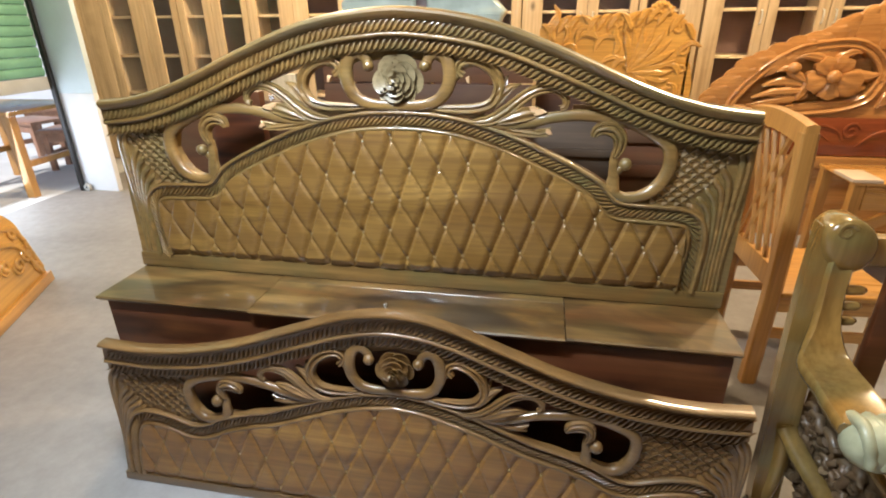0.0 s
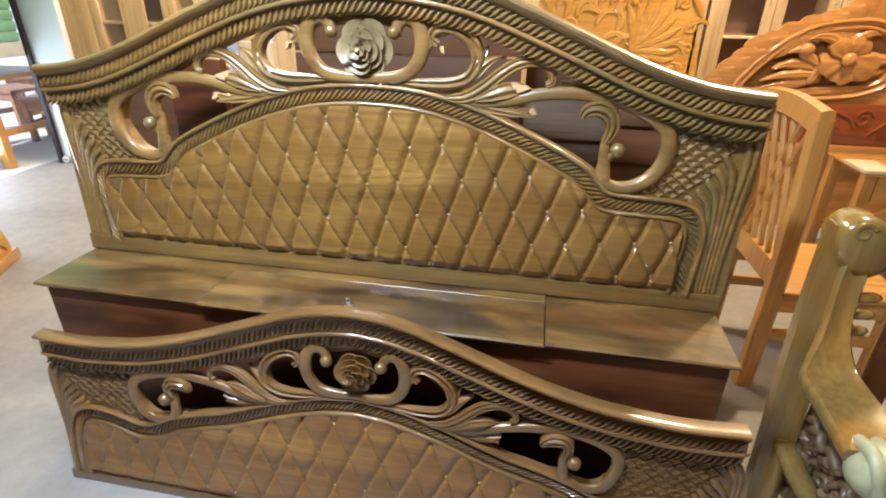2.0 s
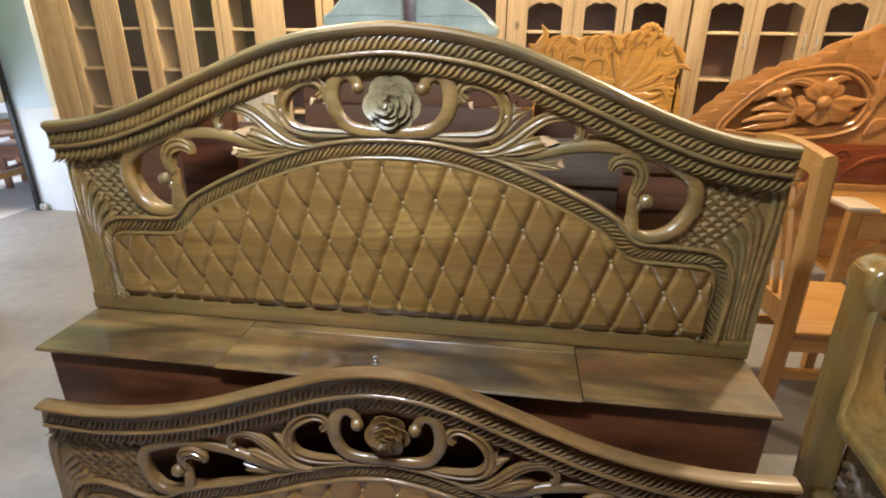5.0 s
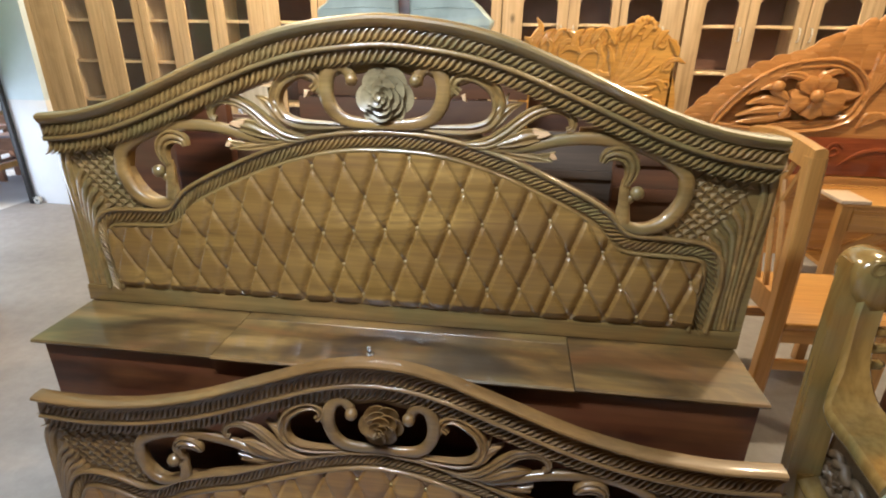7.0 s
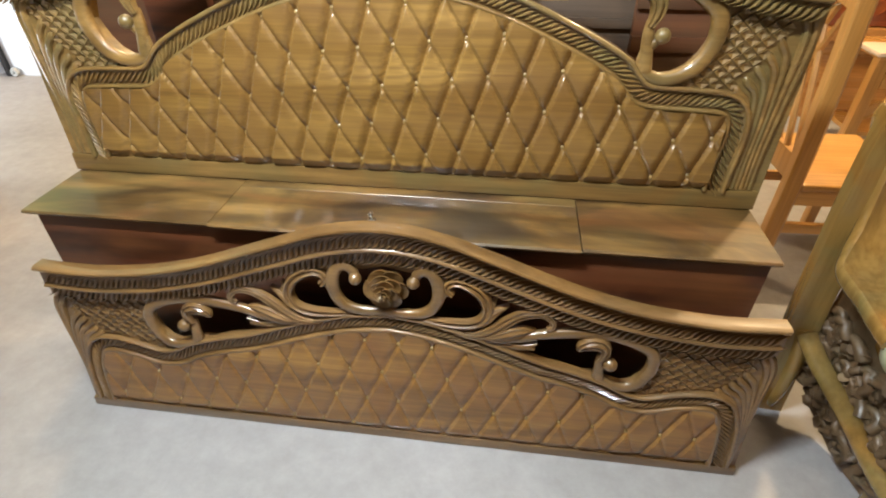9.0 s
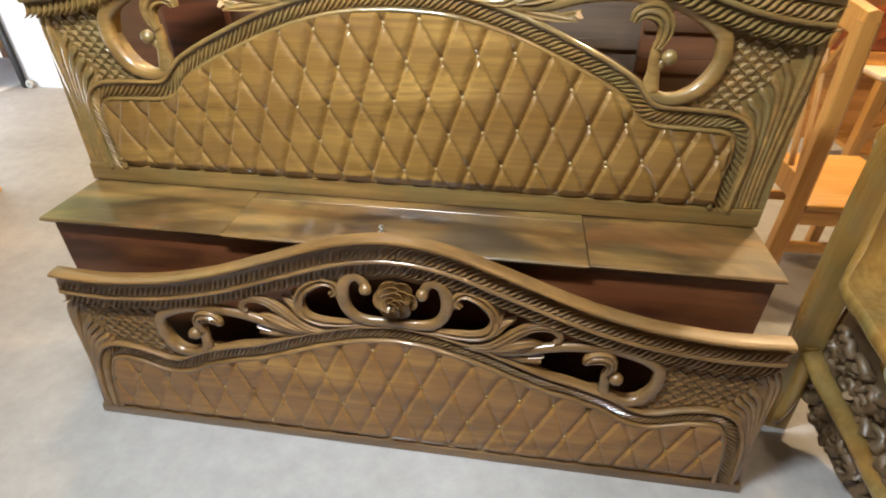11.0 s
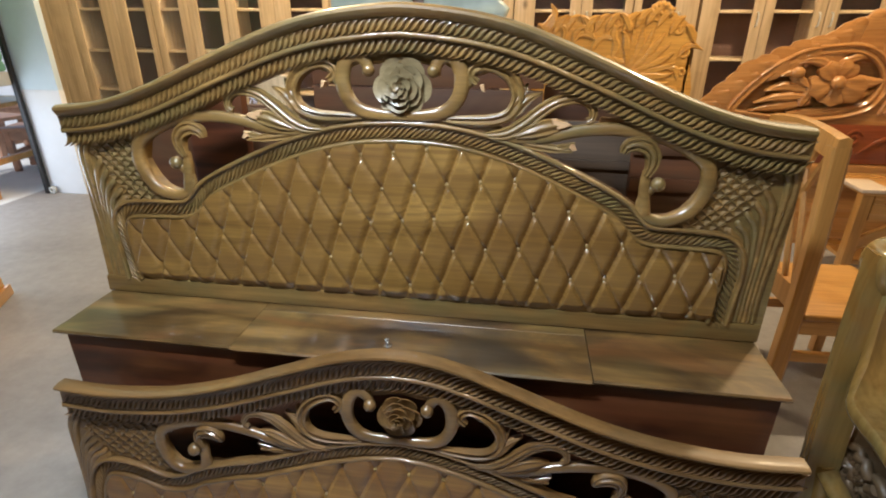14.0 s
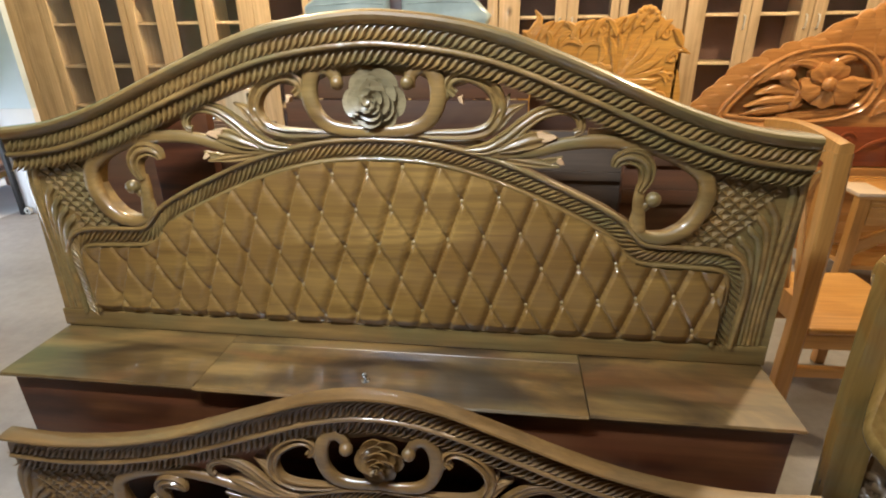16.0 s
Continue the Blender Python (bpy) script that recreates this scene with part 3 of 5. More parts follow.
    def blade(name, pts, r, w=0.010, ribs=3, rise=0.010):
        """A broad flat leaf with ribs along it and a tip that turns up."""
        c = smooth([fit(*p) for p in pts], 0.006)
        n = len(c)
        sc = 1.0 if k == 1 else 0.80
        _, q = normals(c)
        across = np.linspace(-1, 1, 6 * ribs + 1)
        for sgn in (-1, 1):
            rows = []
            for i, (p, nn_) in enumerate(zip(c, q)):
                s_ = i / (n - 1)
                x = sc * float(np.interp(s_, np.linspace(0, 1, len(r)), r))
                lift = w + rise * s_ * s_
                top = [(a_, lift + min(x, 0.016) * (0.50 + 0.17 * math.cos(math.pi * ribs * (a_ + 1))) * math.sqrt(max(0.05, 1 - a_ ** 4))) for a_ in across]
                rows.append([(sgn * (p[0] + nn_[0] * a_ * x), -h_, p[1] + nn_[1] * a_ * x) for a_, h_ in top + [(0.85, lift - 0.014), (-0.85, lift - 0.014)]])
            part(name, Mesh().loop_solid(rows), wood_frame, root, sharp=60)

    def ball(name, u, v, w, r):
        b = fit(u, v)
        for sgn in (-1, 1):
            part(name, Mesh().ball((0, 0, 0), r, r, r, 12, 8), wood_frame, root, m=pose(sgn * b[0], -w, b[1]))

    stroke("ring_scroll", [(0.598, 0.372), (0.596, 0.345), (0.612, 0.322), (0.645, 0.312), (0.685, 0.322), (0.718, 0.348), (0.740, 0.398), (0.735, 0.449), (0.700, 0.482), (0.645, 0.510), (0.582, 0.526), (0.503, 0.531), (0.430, 0.524), (0.365, 0.508), (0.300, 0.500), (0.236, 0.503)],
           (0.012, 0.016, 0.0185, 0.0185, 0.0165, 0.015, 0.0145, 0.012), 0.006)
    stroke("curl_stem", [(0.606, 0.330), (0.601, 0.365), (0.597, 0.405), (0.599, 0.436)], (0.014, 0.014, 0.013, 0.011), 0.008)
    stroke("curl_shell", [(0.596, 0.424), (0.606, 0.450), (0.605, 0.476), (0.588, 0.495), (0.563, 0.500), (0.543, 0.491), (0.537, 0.476)], (0.009, 0.015, 0.0185, 0.020, 0.0195, 0.016, 0.009), 0.016, 0.9, 3)
    ball("curl_ball", 0.626, 0.406, 0.016, 0.0175)
    stroke("curl_stem", [(0.602, 0.378), (0.611, 0.388), (0.620, 0.398)], (0.008, 0.010, 0.009), 0.010)
    stroke("loop_scroll", [(0.083, 0.642), (0.084, 0.664), (0.100, 0.684), (0.124, 0.684), (0.142, 0.662), (0.147, 0.622), (0.136, 0.588), (0.112, 0.563), (0.075, 0.551), (0.020, 0.547), (0.0, 0.547)],
           (0.013, 0.016, 0.0190, 0.0190, 0.0178, 0.0160, 0.0145, 0.012), 0.012, 0.75)
    ball("loop_ball", 0.079, 0.653, 0.020, 0.0155)
    stroke("side_scroll", [(0.184, 0.628), (0.170, 0.640), (0.172, 0.656), (0.196, 0.669), (0.236, 0.662), (0.270, 0.634), (0.281, 0.594), (0.262, 0.558), (0.218, 0.542), (0.150, 0.540), (0.085, 0.541)],
           (0.010, 0.014, 0.0175, 0.0170, 0.0160, 0.0150, 0.014, 0.011, 0.003), 0.010, 0.9, True)
    blade("scroll_joint", [(0.098, 0.688), (0.132, 0.680), (0.165, 0.668), (0.200, 0.668), (0.245, 0.672)], (0.016, 0.024, 0.026, 0.017, 0.008), 0.000, 1, 0.0)
    blade("scroll_joint", [(0.0, 0.694), (0.035, 0.690), (0.070, 0.684), (0.096, 0.682)], (0.014, 0.018, 0.018, 0.014), 0.000, 1, 0.0)
    stroke("scroll_joint", [(0.150, 0.640), (0.160, 0.622), (0.166, 0.640)], (0.012, 0.014, 0.012), 0.008)
    stroke("scroll_joint", [(0.0, 0.540), (0.10, 0.536), (0.20, 0.528), (0.28, 0.510)], (0.010, 0.010, 0.011, 0.010), 0.002)
    stroke("crest_leaf", [(0.190, 0.506), (0.255, 0.512), (0.300, 0.537), (0.335, 0.566), (0.372, 0.590), (0.410, 0.599), (0.440, 0.592), (0.457, 0.574), (0.457, 0.554), (0.444, 0.548)], (0.002, 0.011, 0.016, 0.0175, 0.0170, 0.0160, 0.0145, 0.0125, 0.011, 0.008), 0.012, 0.7, 3)
    blade("crest_leaf", [(0.262, 0.545), (0.284, 0.574), (0.308, 0.596), (0.338, 0.609)], (0.008, 0.016, 0.012, 0.002), 0.014, 2, -0.012)
    blade("crest_leaf", [(0.268, 0.572), (0.284, 0.598), (0.294, 0.614), (0.303, 0.630)], (0.010, 0.015, 0.010, 0.002), 0.012, 2, -0.012)
    blade("branch_leaf", [(0.280, 0.507), (0.318, 0.520), (0.352, 0.531), (0.385, 0.536), (0.416, 0.534)], (0.005, 0.015, 0.021, 0.016, 0.002), 0.018, 2, -0.012)
    blade("branch_leaf", [(0.345, 0.528), (0.372, 0.522), (0.396, 0.516)], (0.006, 0.010, 0.002), 0.008, 1, 0.004)
    blade("low_leaf", [(0.235, 0.502), (0.290, 0.493), (0.345, 0.484), (0.390, 0.478), (0.418, 0.474)], (0.006, 0.011, 0.013, 0.011, 0.003), 0.006, 2, 0.004)
    blade("low_leaf", [(0.375, 0.482), (0.402, 0.486), (0.424, 0.495)], (0.006, 0.009, 0.002), 0.008, 1, 0.004)

    # leaf tips where the lacquer is missing and bare wood shows, and one pale offcut
    def chip(pts, w0, w1, sides=(-1, 1)):
        for sgn in sides:
            c = [fit(*p) for p in pts]
            mu, mv = sum(p[0] for p in c) / len(c), sum(p[1] for p in c) / len(c)
            ring_ = lambda g, w: [(sgn * (mu + (u - mu) * g), -w, mv + (v - mv) * g) for u, v in c]
            part("bare_tip", Mesh().loop_solid([ring_(1.0, w0), ring_(1.0, w1 - 0.003), ring_(0.84, w1)]), BARE, root, "pale bare wood without lacquer")

    if k == 1:
        chip([(0.362, 0.551), (0.374, 0.552), (0.388, 0.546), (0.400, 0.545), (0.410, 0.538), (0.396, 0.531), (0.378, 0.526), (0.374, 0.533), (0.366, 0.538)], 0.004, 0.022)
        chip([(0.412, 0.493), (0.419, 0.494), (0.425, 0.487), (0.429, 0.479), (0.419, 0.477), (0.410, 0.484)], 0.002, 0.016)
        chip([(0.190, 0.624), (0.200, 0.628), (0.203, 0.608), (0.194, 0.612)], 0.002, 0.022)
        # not a leaf tip: a pale timber offcut just behind the face
        chip([(0.478, 0.530), (0.570, 0.526), (0.573, 0.552), (0.480, 0.5555)], -0.034, -0.012, (1,))

    # the rose: rings of overlapping cupped petals round a bud
    cx, cz = fit(0.0, 0.609)
    cz += spec["rose_up"]
    R = spec["rose"]
    rose = part("rose", Mesh().ball((0, -0.024, 0), R * 0.10, R * 0.20, R * 0.10, 12, 8), spec["rose_wood"], root, "carved open rose", m=pose(cx, -0.004, cz))
    for mesh in rose_petals(R):
        part("petal", mesh, spec["rose_wood"], rose, sharp=45)
    return root


HEAD = {
    "top": [(0.0, 0.801), (0.08, 0.796), (0.16, 0.786), (0.24, 0.770), (0.32, 0.746), (0.40, 0.716), (0.48, 0.684), (0.56, 0.650), (0.64, 0.617), (0.72, 0.589), (0.80, 0.568), (0.88, 0.556), (0.98, 0.549)],
    "ridge": [(0.0, 0.535), (0.1, 0.530), (0.175, 0.519), (0.27, 0.492), (0.32, 0.475), (0.435, 0.424), (0.50, 0.395), (0.56, 0.362), (0.60, 0.320), (0.64, 0.301), (0.75, 0.289), (0.98, 0.275)],
    "arch": [(0.0, 0.507), (0.09, 0.503), (0.176, 0.490), (0.27, 0.464), (0.35, 0.434), (0.44, 0.394), (0.505, 0.362), (0.553, 0.333), (0.582, 0.302), (0.606, 0.281), (0.640, 0.272), (0.740, 0.268), (0.800, 0.262), (0.830, 0.238), (0.838, 0.190), (0.832, 0.120), (0.826, 0.046)],
    "under": 0.106, "squash": 1.0, "thick": 0.045, "wide": 0.015, "edge": (0.923, 0.934, 0.46), "tip": 0.929, "out": 0.050, "back": (0.050, 0.055), "sink": 0.012, "lip": 0.031, "pitch": 0.0167, "fat": 0.40, "slant": 0.92, "proud": 0.60,
    "quilt": (0.0862, 0.0915, radians(6.5), 0.030, 0.369), "panel": 0.806, "puff": 0.0175, "plinth": 0.052, "rail": 0.009,
    "flutes": 7, "foot_u": (0.850, 0.897), "feather": 0.165, "fan": 0.078, "splay": 0.004, "stud": 0.0074, "rose": 0.074, "rose_up": 0.006, "rose_wood": ROSEWOOD,
}
FOOTSPEC = {
    "top": [(0.0, 0.694), (0.08, 0.687), (0.16, 0.668), (0.23, 0.643), (0.31, 0.614), (0.37, 0.592), (0.44, 0.568), (0.50, 0.551), (0.56, 0.537), (0.63, 0.525), (0.75, 0.514), (0.85, 0.516), (0.96, 0.524)],
    "ridge": [(0.0, 0.436), (0.09, 0.424), (0.2, 0.394), (0.31, 0.353), (0.386, 0.326), (0.446, 0.312), (0.532, 0.284), (0.60, 0.252), (0.66, 0.246), (0.74, 0.272), (0.80, 0.278), (0.96, 0.275)],
    "arch": [(0.0, 0.412), (0.09, 0.401), (0.2, 0.371), (0.31, 0.330), (0.386, 0.303), (0.446, 0.289), (0.532, 0.262), (0.575, 0.240), (0.615, 0.226), (0.66, 0.226), (0.73, 0.247), (0.795, 0.254), (0.835, 0.238), (0.858, 0.190), (0.868, 0.120), (0.872, 0.034)],
    "under": 0.112, "squash": 0.87, "thick": 0.020, "wide": 0.0, "edge": (0.922, 0.908, 0.40), "tip": 0.893, "out": 0.040, "back": (-0.014, -0.010), "sink": 0.036, "lip": 0.024, "pitch": 0.0150, "fat": 0.41, "slant": 0.90, "proud": 0.52,
    "quilt": (0.0865, 0.101, radians(-1.8), 0.018, 0.142), "panel": 0.846, "puff": 0.0150, "plinth": 0.033, "rail": 0.010,
    "flutes": 7, "foot_u": (0.880, 0.902), "feather": 0.100, "fan": 0.070, "splay": -0.012, "stud": 0.0052, "rose": 0.056, "rose_up": 0.012, "rose_wood": FOOT,
}


# ---- the place ----
solid("floor", Mesh().box(-3.74, 4.6, -4.4, 4.2, -0.12, 0.0, 0), FLOOR, "worn pinkish concrete shop floor")
solid("ground", Mesh().add([(-60, -60, -0.13), (60, -60, -0.13), (60, 60, -0.13), (-60, 60, -0.13)], [(0, 1, 2, 3)]), OUTGROUND, "bright paved ground outside the shop")
solid("pavement", Mesh().box(-11.0, -3.745, -4.4, 9.0, -0.12, -0.004, 0), OUTGROUND, "pale concrete apron outside the shutter")
solid("wall_back", Mesh().box(-5.3, 4.6, 4.06, 4.2, 0, 3.5, 0), BLUEWALL, "pale painted back wall")
# right, left and front walls in DIMWALL are added, never in view
solid("wall_right", Mesh().box(4.5, 4.64, -4.4, 4.055, 0, 3.5, 0), DIMWALL, "unseen side wall, kept dim brown")
solid("wall_left", Mesh().box(-3.74, -3.60, -4.4, -0.6, 0, 3.5, 0), DIMWALL, "unseen side wall, kept dim brown")
solid("wall_alcove", Mesh().add([(x, y, z) for z in (0, 3.5) for x, y in ((-3.62, 2.545), (-3.50, 2.545), (-4.93, 4.05), (-5.08, 4.05))], [(0, 1, 2, 3), (7, 6, 5, 4), (0, 4, 5, 1), (1, 5, 6, 2), (2, 6, 7, 3), (3, 7, 4, 0)]), BLUEWALL, "pale painted slanting wall of the alcove")
solid("wall_over_shutter", Mesh().box(-3.74, -3.60, -0.595, 2.46, 2.72, 3.5, 0), BLUEWALL, "pale wall above the roller shutter")
solid("wall_front", Mesh().box(-3.595, 4.495, -4.4, -4.25, 0, 3.5, 0), DIMWALL, "unseen front wall, kept dim brown")
# added out of view to close the room from the sky
solid("ceiling", Mesh().box(-5.3, 4.64, -4.4, 4.2, 3.505, 3.6, 0), CEILING, "plain unseen ceiling, kept dark")

pier = thing("pier", pose(-3.445, 2.65, 0), "white and pale blue painted wall pier", "pier", kind="structure")
part("lower_face", Mesh().box(-0.175, 0.170, -0.16, -0.11, 0.0, 0.8495, 0.003), WHITE, pier, "white painted lower part")
part("upper_face", Mesh().box(-0.173, 0.168, -0.1605, -0.11, 0.85, 3.50, 0.003), PIERBLUE, pier, "pale blue painted upper part")

shutter = thing("roller_shutter", pose(-3.66, 0.94, 0), "green painted roller shutter, half open", "shutter")
slat = Mesh()
prof = [(0.0, 0.0), (0.012, 0.008), (0.018, 0.03), (0.018, 0.05), (0.012, 0.068), (0.0, 0.076), (-0.006, 0.076), (-0.006, 0.0)]
slat.loop_solid([[(x, y, z) for x, z in prof] for y in (-1.51, 1.51)])
slat_mesh = slat.make("slat")
slat_mesh.materials.append(SHUTTER)
for i in range(23):
    part("slat", slat_mesh, SHUTTER, shutter, m=pose(0, 0, 0.99 + 0.077 * i))
part("bottom_bar", Mesh().box(-0.012, 0.026, -1.51, 1.51, 0.885, 0.988, 0.006), BARGREY, shutter, "grey steel bottom bar")
rail = thing("shutter_guide", pose(-3.62, 2.466, 0), "black iron guide rail of the shutter", "guide rail")
part("channel", Mesh().box(-0.02, 0.016, -0.016, 0.016, 0.002, 2.72, 0.003), BLACK, rail)
wheel = Mesh()
for r0, r1, w in ((0.012, 0.030, 0.012),):
    prof = [(r0, -w), (r1, -w), (r1 + 0.003, -w * 0.5), (r1 + 0.003, w * 0.5), (r1, w), (r0, w)]
    rows = [[(r * math.cos(a), y, r * math.sin(a)) for r, y in prof] for a in [2 * math.pi * i / 20 for i in range(21)]]
    wheel.grid(rows, closed=True)
part("roller", wheel, BARGREY, rail, "small grey roller", pose(0.052, -0.004, 0.034))

# ---- the bed ----
head = carved_board("headboard", pose(0.031, -0.005, 0.6145, -math.degrees(math.atan(0.066))), HEAD, OLIVE, PANEL, "olive-brown lacquered carved wooden headboard with quilted panel and rose crest", "headboard")
foot = carved_board("footboard", pose(0.079, -0.355, 0.0, -math.degrees(math.atan(0.11))), FOOTSPEC, FOOT, FOOTPANEL, "brown lacquered carved wooden footboard leaning against the storage box", "footboard")

chest = thing("storage_box", pose(0.0, 0.0, 0.0), "dark red-brown wooden storage box with figured green-brown lid", "storage box")
bx0, bx1, LZ = -0.862, 0.946, 0.6125
part("front_panel", Mesh().box(bx0, bx1, -0.222, -0.200, 0.0, LZ - 0.021, 0.003), BOXSIDE, chest, "dark red-brown front panel")
part("back_panel", Mesh().box(bx0, bx1, 0.040, 0.060, 0.0, LZ - 0.021, 0.003), BOXSIDE, chest)
for x in (bx0, bx1 - 0.022):
    part("side_panel", Mesh().box(x, x + 0.022, -0.199, 0.039, 0.0, LZ - 0.021, 0.003), BOXSIDE, chest)


def lid_board(x0, x1, y0, y1):
    m = Mesh()
    prof = [(y0, LZ), (y0 - 0.004, LZ - 0.004), (y0 - 0.003, LZ - 0.008), (y0 + 0.004, LZ - 0.0105), (y0 + 0.006, LZ - 0.015), (y0 + 0.012, LZ - 0.020), (y1, LZ - 0.020), (y1, LZ)]
    m.loop_solid([[(x, y, z) for y, z in prof] for x in (x0, x0 + 0.0005, x1 - 0.0005, x1)])
    return m


part("lid_end_board", lid_board(-0.886, -0.3785, -0.234, 0.062), LID, chest, "olive-brown figured end board")
part("lid_end_board", lid_board(0.5285, 0.960, -0.234, 0.062), LID, chest, "olive-brown figured end board")
part("lid_back_strip", lid_board(-0.3765, 0.5265, -0.046, 0.062), LID, chest)
flap = part("lid_flap", lid_board(-0.3755, 0.5255, -0.241, -0.051), LID, chest, "hinged lid flap with dark streaked figure", m=pose(0, 0, 0.0015))
knob = Mesh()
prof = [(0.0, 0.0), (0.011, 0.0), (0.011, 0.002), (0.004, 0.004), (0.0035, 0.010), (0.0065, 0.014), (0.0075, 0.018), (0.005, 0.0225), (0.0, 0.0235)]
knob.grid([[(r * math.cos(a), r * math.sin(a), z) for r, z in prof] for a in [2 * math.pi * i / 14 for i in range(15)]])
part("knob", knob, STEEL, flap, "small bright metal knob", pose(0.021, -0.174, LZ))


# ---- bookcases along the back wall ----
def bookcase(x0, x1, bays, label, handles=()):
    y0, y1, top = 3.585, 3.985, 1.92
    arch = 1.67 if x0 > 0.1 else 1.74
    root = thing("bookcase", pose((x0 + x1) / 2, y0, 0), label, "bookcase", "bookcases along the back wall")
    ox = (x0 + x1) / 2
    for x in (x0 + 0.003, x1 - 0.023):
        part("side_panel", Mesh().box(x - ox, x - ox + 0.02, 0.024, y1 - y0, 0.0, top, 0.003), PALE, root)
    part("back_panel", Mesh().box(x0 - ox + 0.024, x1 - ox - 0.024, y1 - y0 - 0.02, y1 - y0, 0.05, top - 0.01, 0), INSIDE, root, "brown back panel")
    part("top_panel", Mesh().box(x0 - ox, x1 - ox, -0.02, y1 - y0, top, top + 0.04, 0.006), PALE, root)
    for z in (0.08, 0.36, 0.725, 1.09, 1.456):
        part("shelf", Mesh().box(x0 - ox + 0.025, x1 - ox - 0.025, 0.05, y1 - y0 - 0.022, z - 0.024, z, 0.003), PALE, root)
    cuts = [x0] + [e for b in bays for e in b] + [x1]
    for i in range(0, len(cuts), 2):
        a, b = cuts[i] - ox + 0.002, cuts[i + 1] - ox - 0.002
        if i and i < len(cuts) - 2 and b - a > 0.1:
            mid = (a + b) / 2
            part("door_stile", Mesh().box(a, mid - 0.002, 0.0, 0.022, 0.1, top - 0.03, 0.003), PALE, root)
            part("door_stile", Mesh().box(mid + 0.002, b, 0.0, 0.022, 0.1, top - 0.03, 0.003), PALE, root)
        else:
            part("door_stile", Mesh().box(a, b, 0.0, 0.022, 0.1, top - 0.03, 0.003), PALE, root)
    for a, b in bays:
        part("door_rail", Mesh().box(a - ox, b - ox, 0.002, 0.02, 0.1, 0.2, 0.003), PALE, root)
        # the upper rail hangs down in a double scallop with a small point in the middle
        val = []
        for i in range(25):
            q = -1 + 2 * i / 24
            z = arch - 0.050 * abs(q) ** 3 - 0.016 * max(0.0, 1 - abs(q) / 0.28) - 0.008 * max(0.0, 1 - abs(abs(q) - 0.66) / 0.10)
            x = (a + b) / 2 - ox + q * (b - a) / 2
            val.append([(x, 0.001, z), (x, 0.001, top - 0.031), (x, 0.020, top - 0.031), (x, 0.020, z)])
        part("valance", Mesh().loop_solid(val), PALE, root, "scalloped upper door rail", sharp=60)
        g = part("pane", Mesh().box(a - ox - 0.004, b - ox + 0.004, 0.009, 0.013, 0.2, arch + 0.004, 0), GLASS, root)
        g.visible_shadow = False
    for hx in handles:
        z = 1.385
        part("handle", Mesh().tube([(hx - ox, 0.0, z - 0.05), (hx - ox, -0.022, z - 0.045), (hx - ox, -0.028, z), (hx - ox, -0.022, z + 0.045), (hx - ox, 0.0, z + 0.05)], 0.007, 8), CHROME, root, "bright metal pull handle")
    return root


bookcase(-3.975, -3.12, [(-3.879, -3.645), (-3.373, -3.19)], "pale raw-timber bookcase with glazed doors, one door ajar")
bookcase(-3.115, -2.385, [(-3.037, -2.846), (-2.66, -2.447)], "pale raw-timber bookcase with narrow glazed doors")
bookcase(-2.38, -1.41, [(-2.285, -2.066), (-1.77, -1.473)], "pale raw-timber bookcase with narrow glazed doors")
bookcase(-1.405, -0.60, [(-1.30, -1.07), (-0.92, -0.69)], "pale timber bookcase with glazed doors behind the bed")
bookcase(-0.595, 0.20, [(-0.49, -0.26), (-0.12, 0.11)], "pale timber bookcase with glazed doors behind the bed")
bookcase(0.205, 1.165, [(0.38, 0.661), (0.846, 1.098)], "pale yellow timber bookcase with glazed doors", (0.70, 0.80))
bookcase(1.17, 1.672, [(1.234, 1.493)], "pale yellow timber bookcase with a single glazed door", (1.52,))
bookcase(1.69, 2.615, [(1.832, 2.083), (2.241, 2.528)], "pale yellow timber bookcase with metal handles", (2.12, 2.57))
bookcase(2.62, 3.70, [(2.712, 2.991), (3.153, 3.44)], "pale yellow timber bookcase with metal handles", (2.66, 3.03))
ward = thing("wardrobe", pose(-4.33, 3.585, 0), "pale timber wardrobe with broad plank front", "wardrobe")
part("carcass", Mesh().box(-0.35, 0.35, 0.024, 0.40, 0.0, 2.15, 0.004), PALE, ward)
for i in range(3):
    part("plank", Mesh().box(-0.352 + 0.235 * i, -0.120 + 0.235 * i, 0.0, 0.022, 0.02, 2.15, 0.004), PALE, ward)


# ---- carved boards of other beds ----
def crested_panel(name, m, outline, thick, mat, label, category):
    """A carved board with a shaped top: outline gives heights over its width."""
    root = thing(name, m, label, category)
    c = smooth(outline, 0.02)
    body = Mesh().loop_solid([[(x, 0, 0), (x, 0, z), (x, thick, z), (x, thick, 0)] for x, z in c])
    part("body", body, mat, root)
    return root, c


def strokes(name, root, mat, curves, w=0.004, n=8):
    for pts, r in curves:
        c = smooth(pts, 0.014)
        rr = [float(np.interp(i / (len(c) - 1), np.linspace(0, 1, len(r)), r)) for i in range(len(c))]
        part(name, Mesh().tube([(p[0], -w, p[1]) for p in c], rr, n, 0.8, (0, 1, 0)), mat, root)


def spiral(x, z, r, turns, start, sgn=1, n=14):
    return [(x + r * (1 - 0.8 * i / n) * math.cos(start + sgn * 2 * math.pi * turns * i / n), z + r * (1 - 0.8 * i / n) * math.sin(start + sgn * 2 * math.pi * turns * i / n)) for i in range(n + 1)]


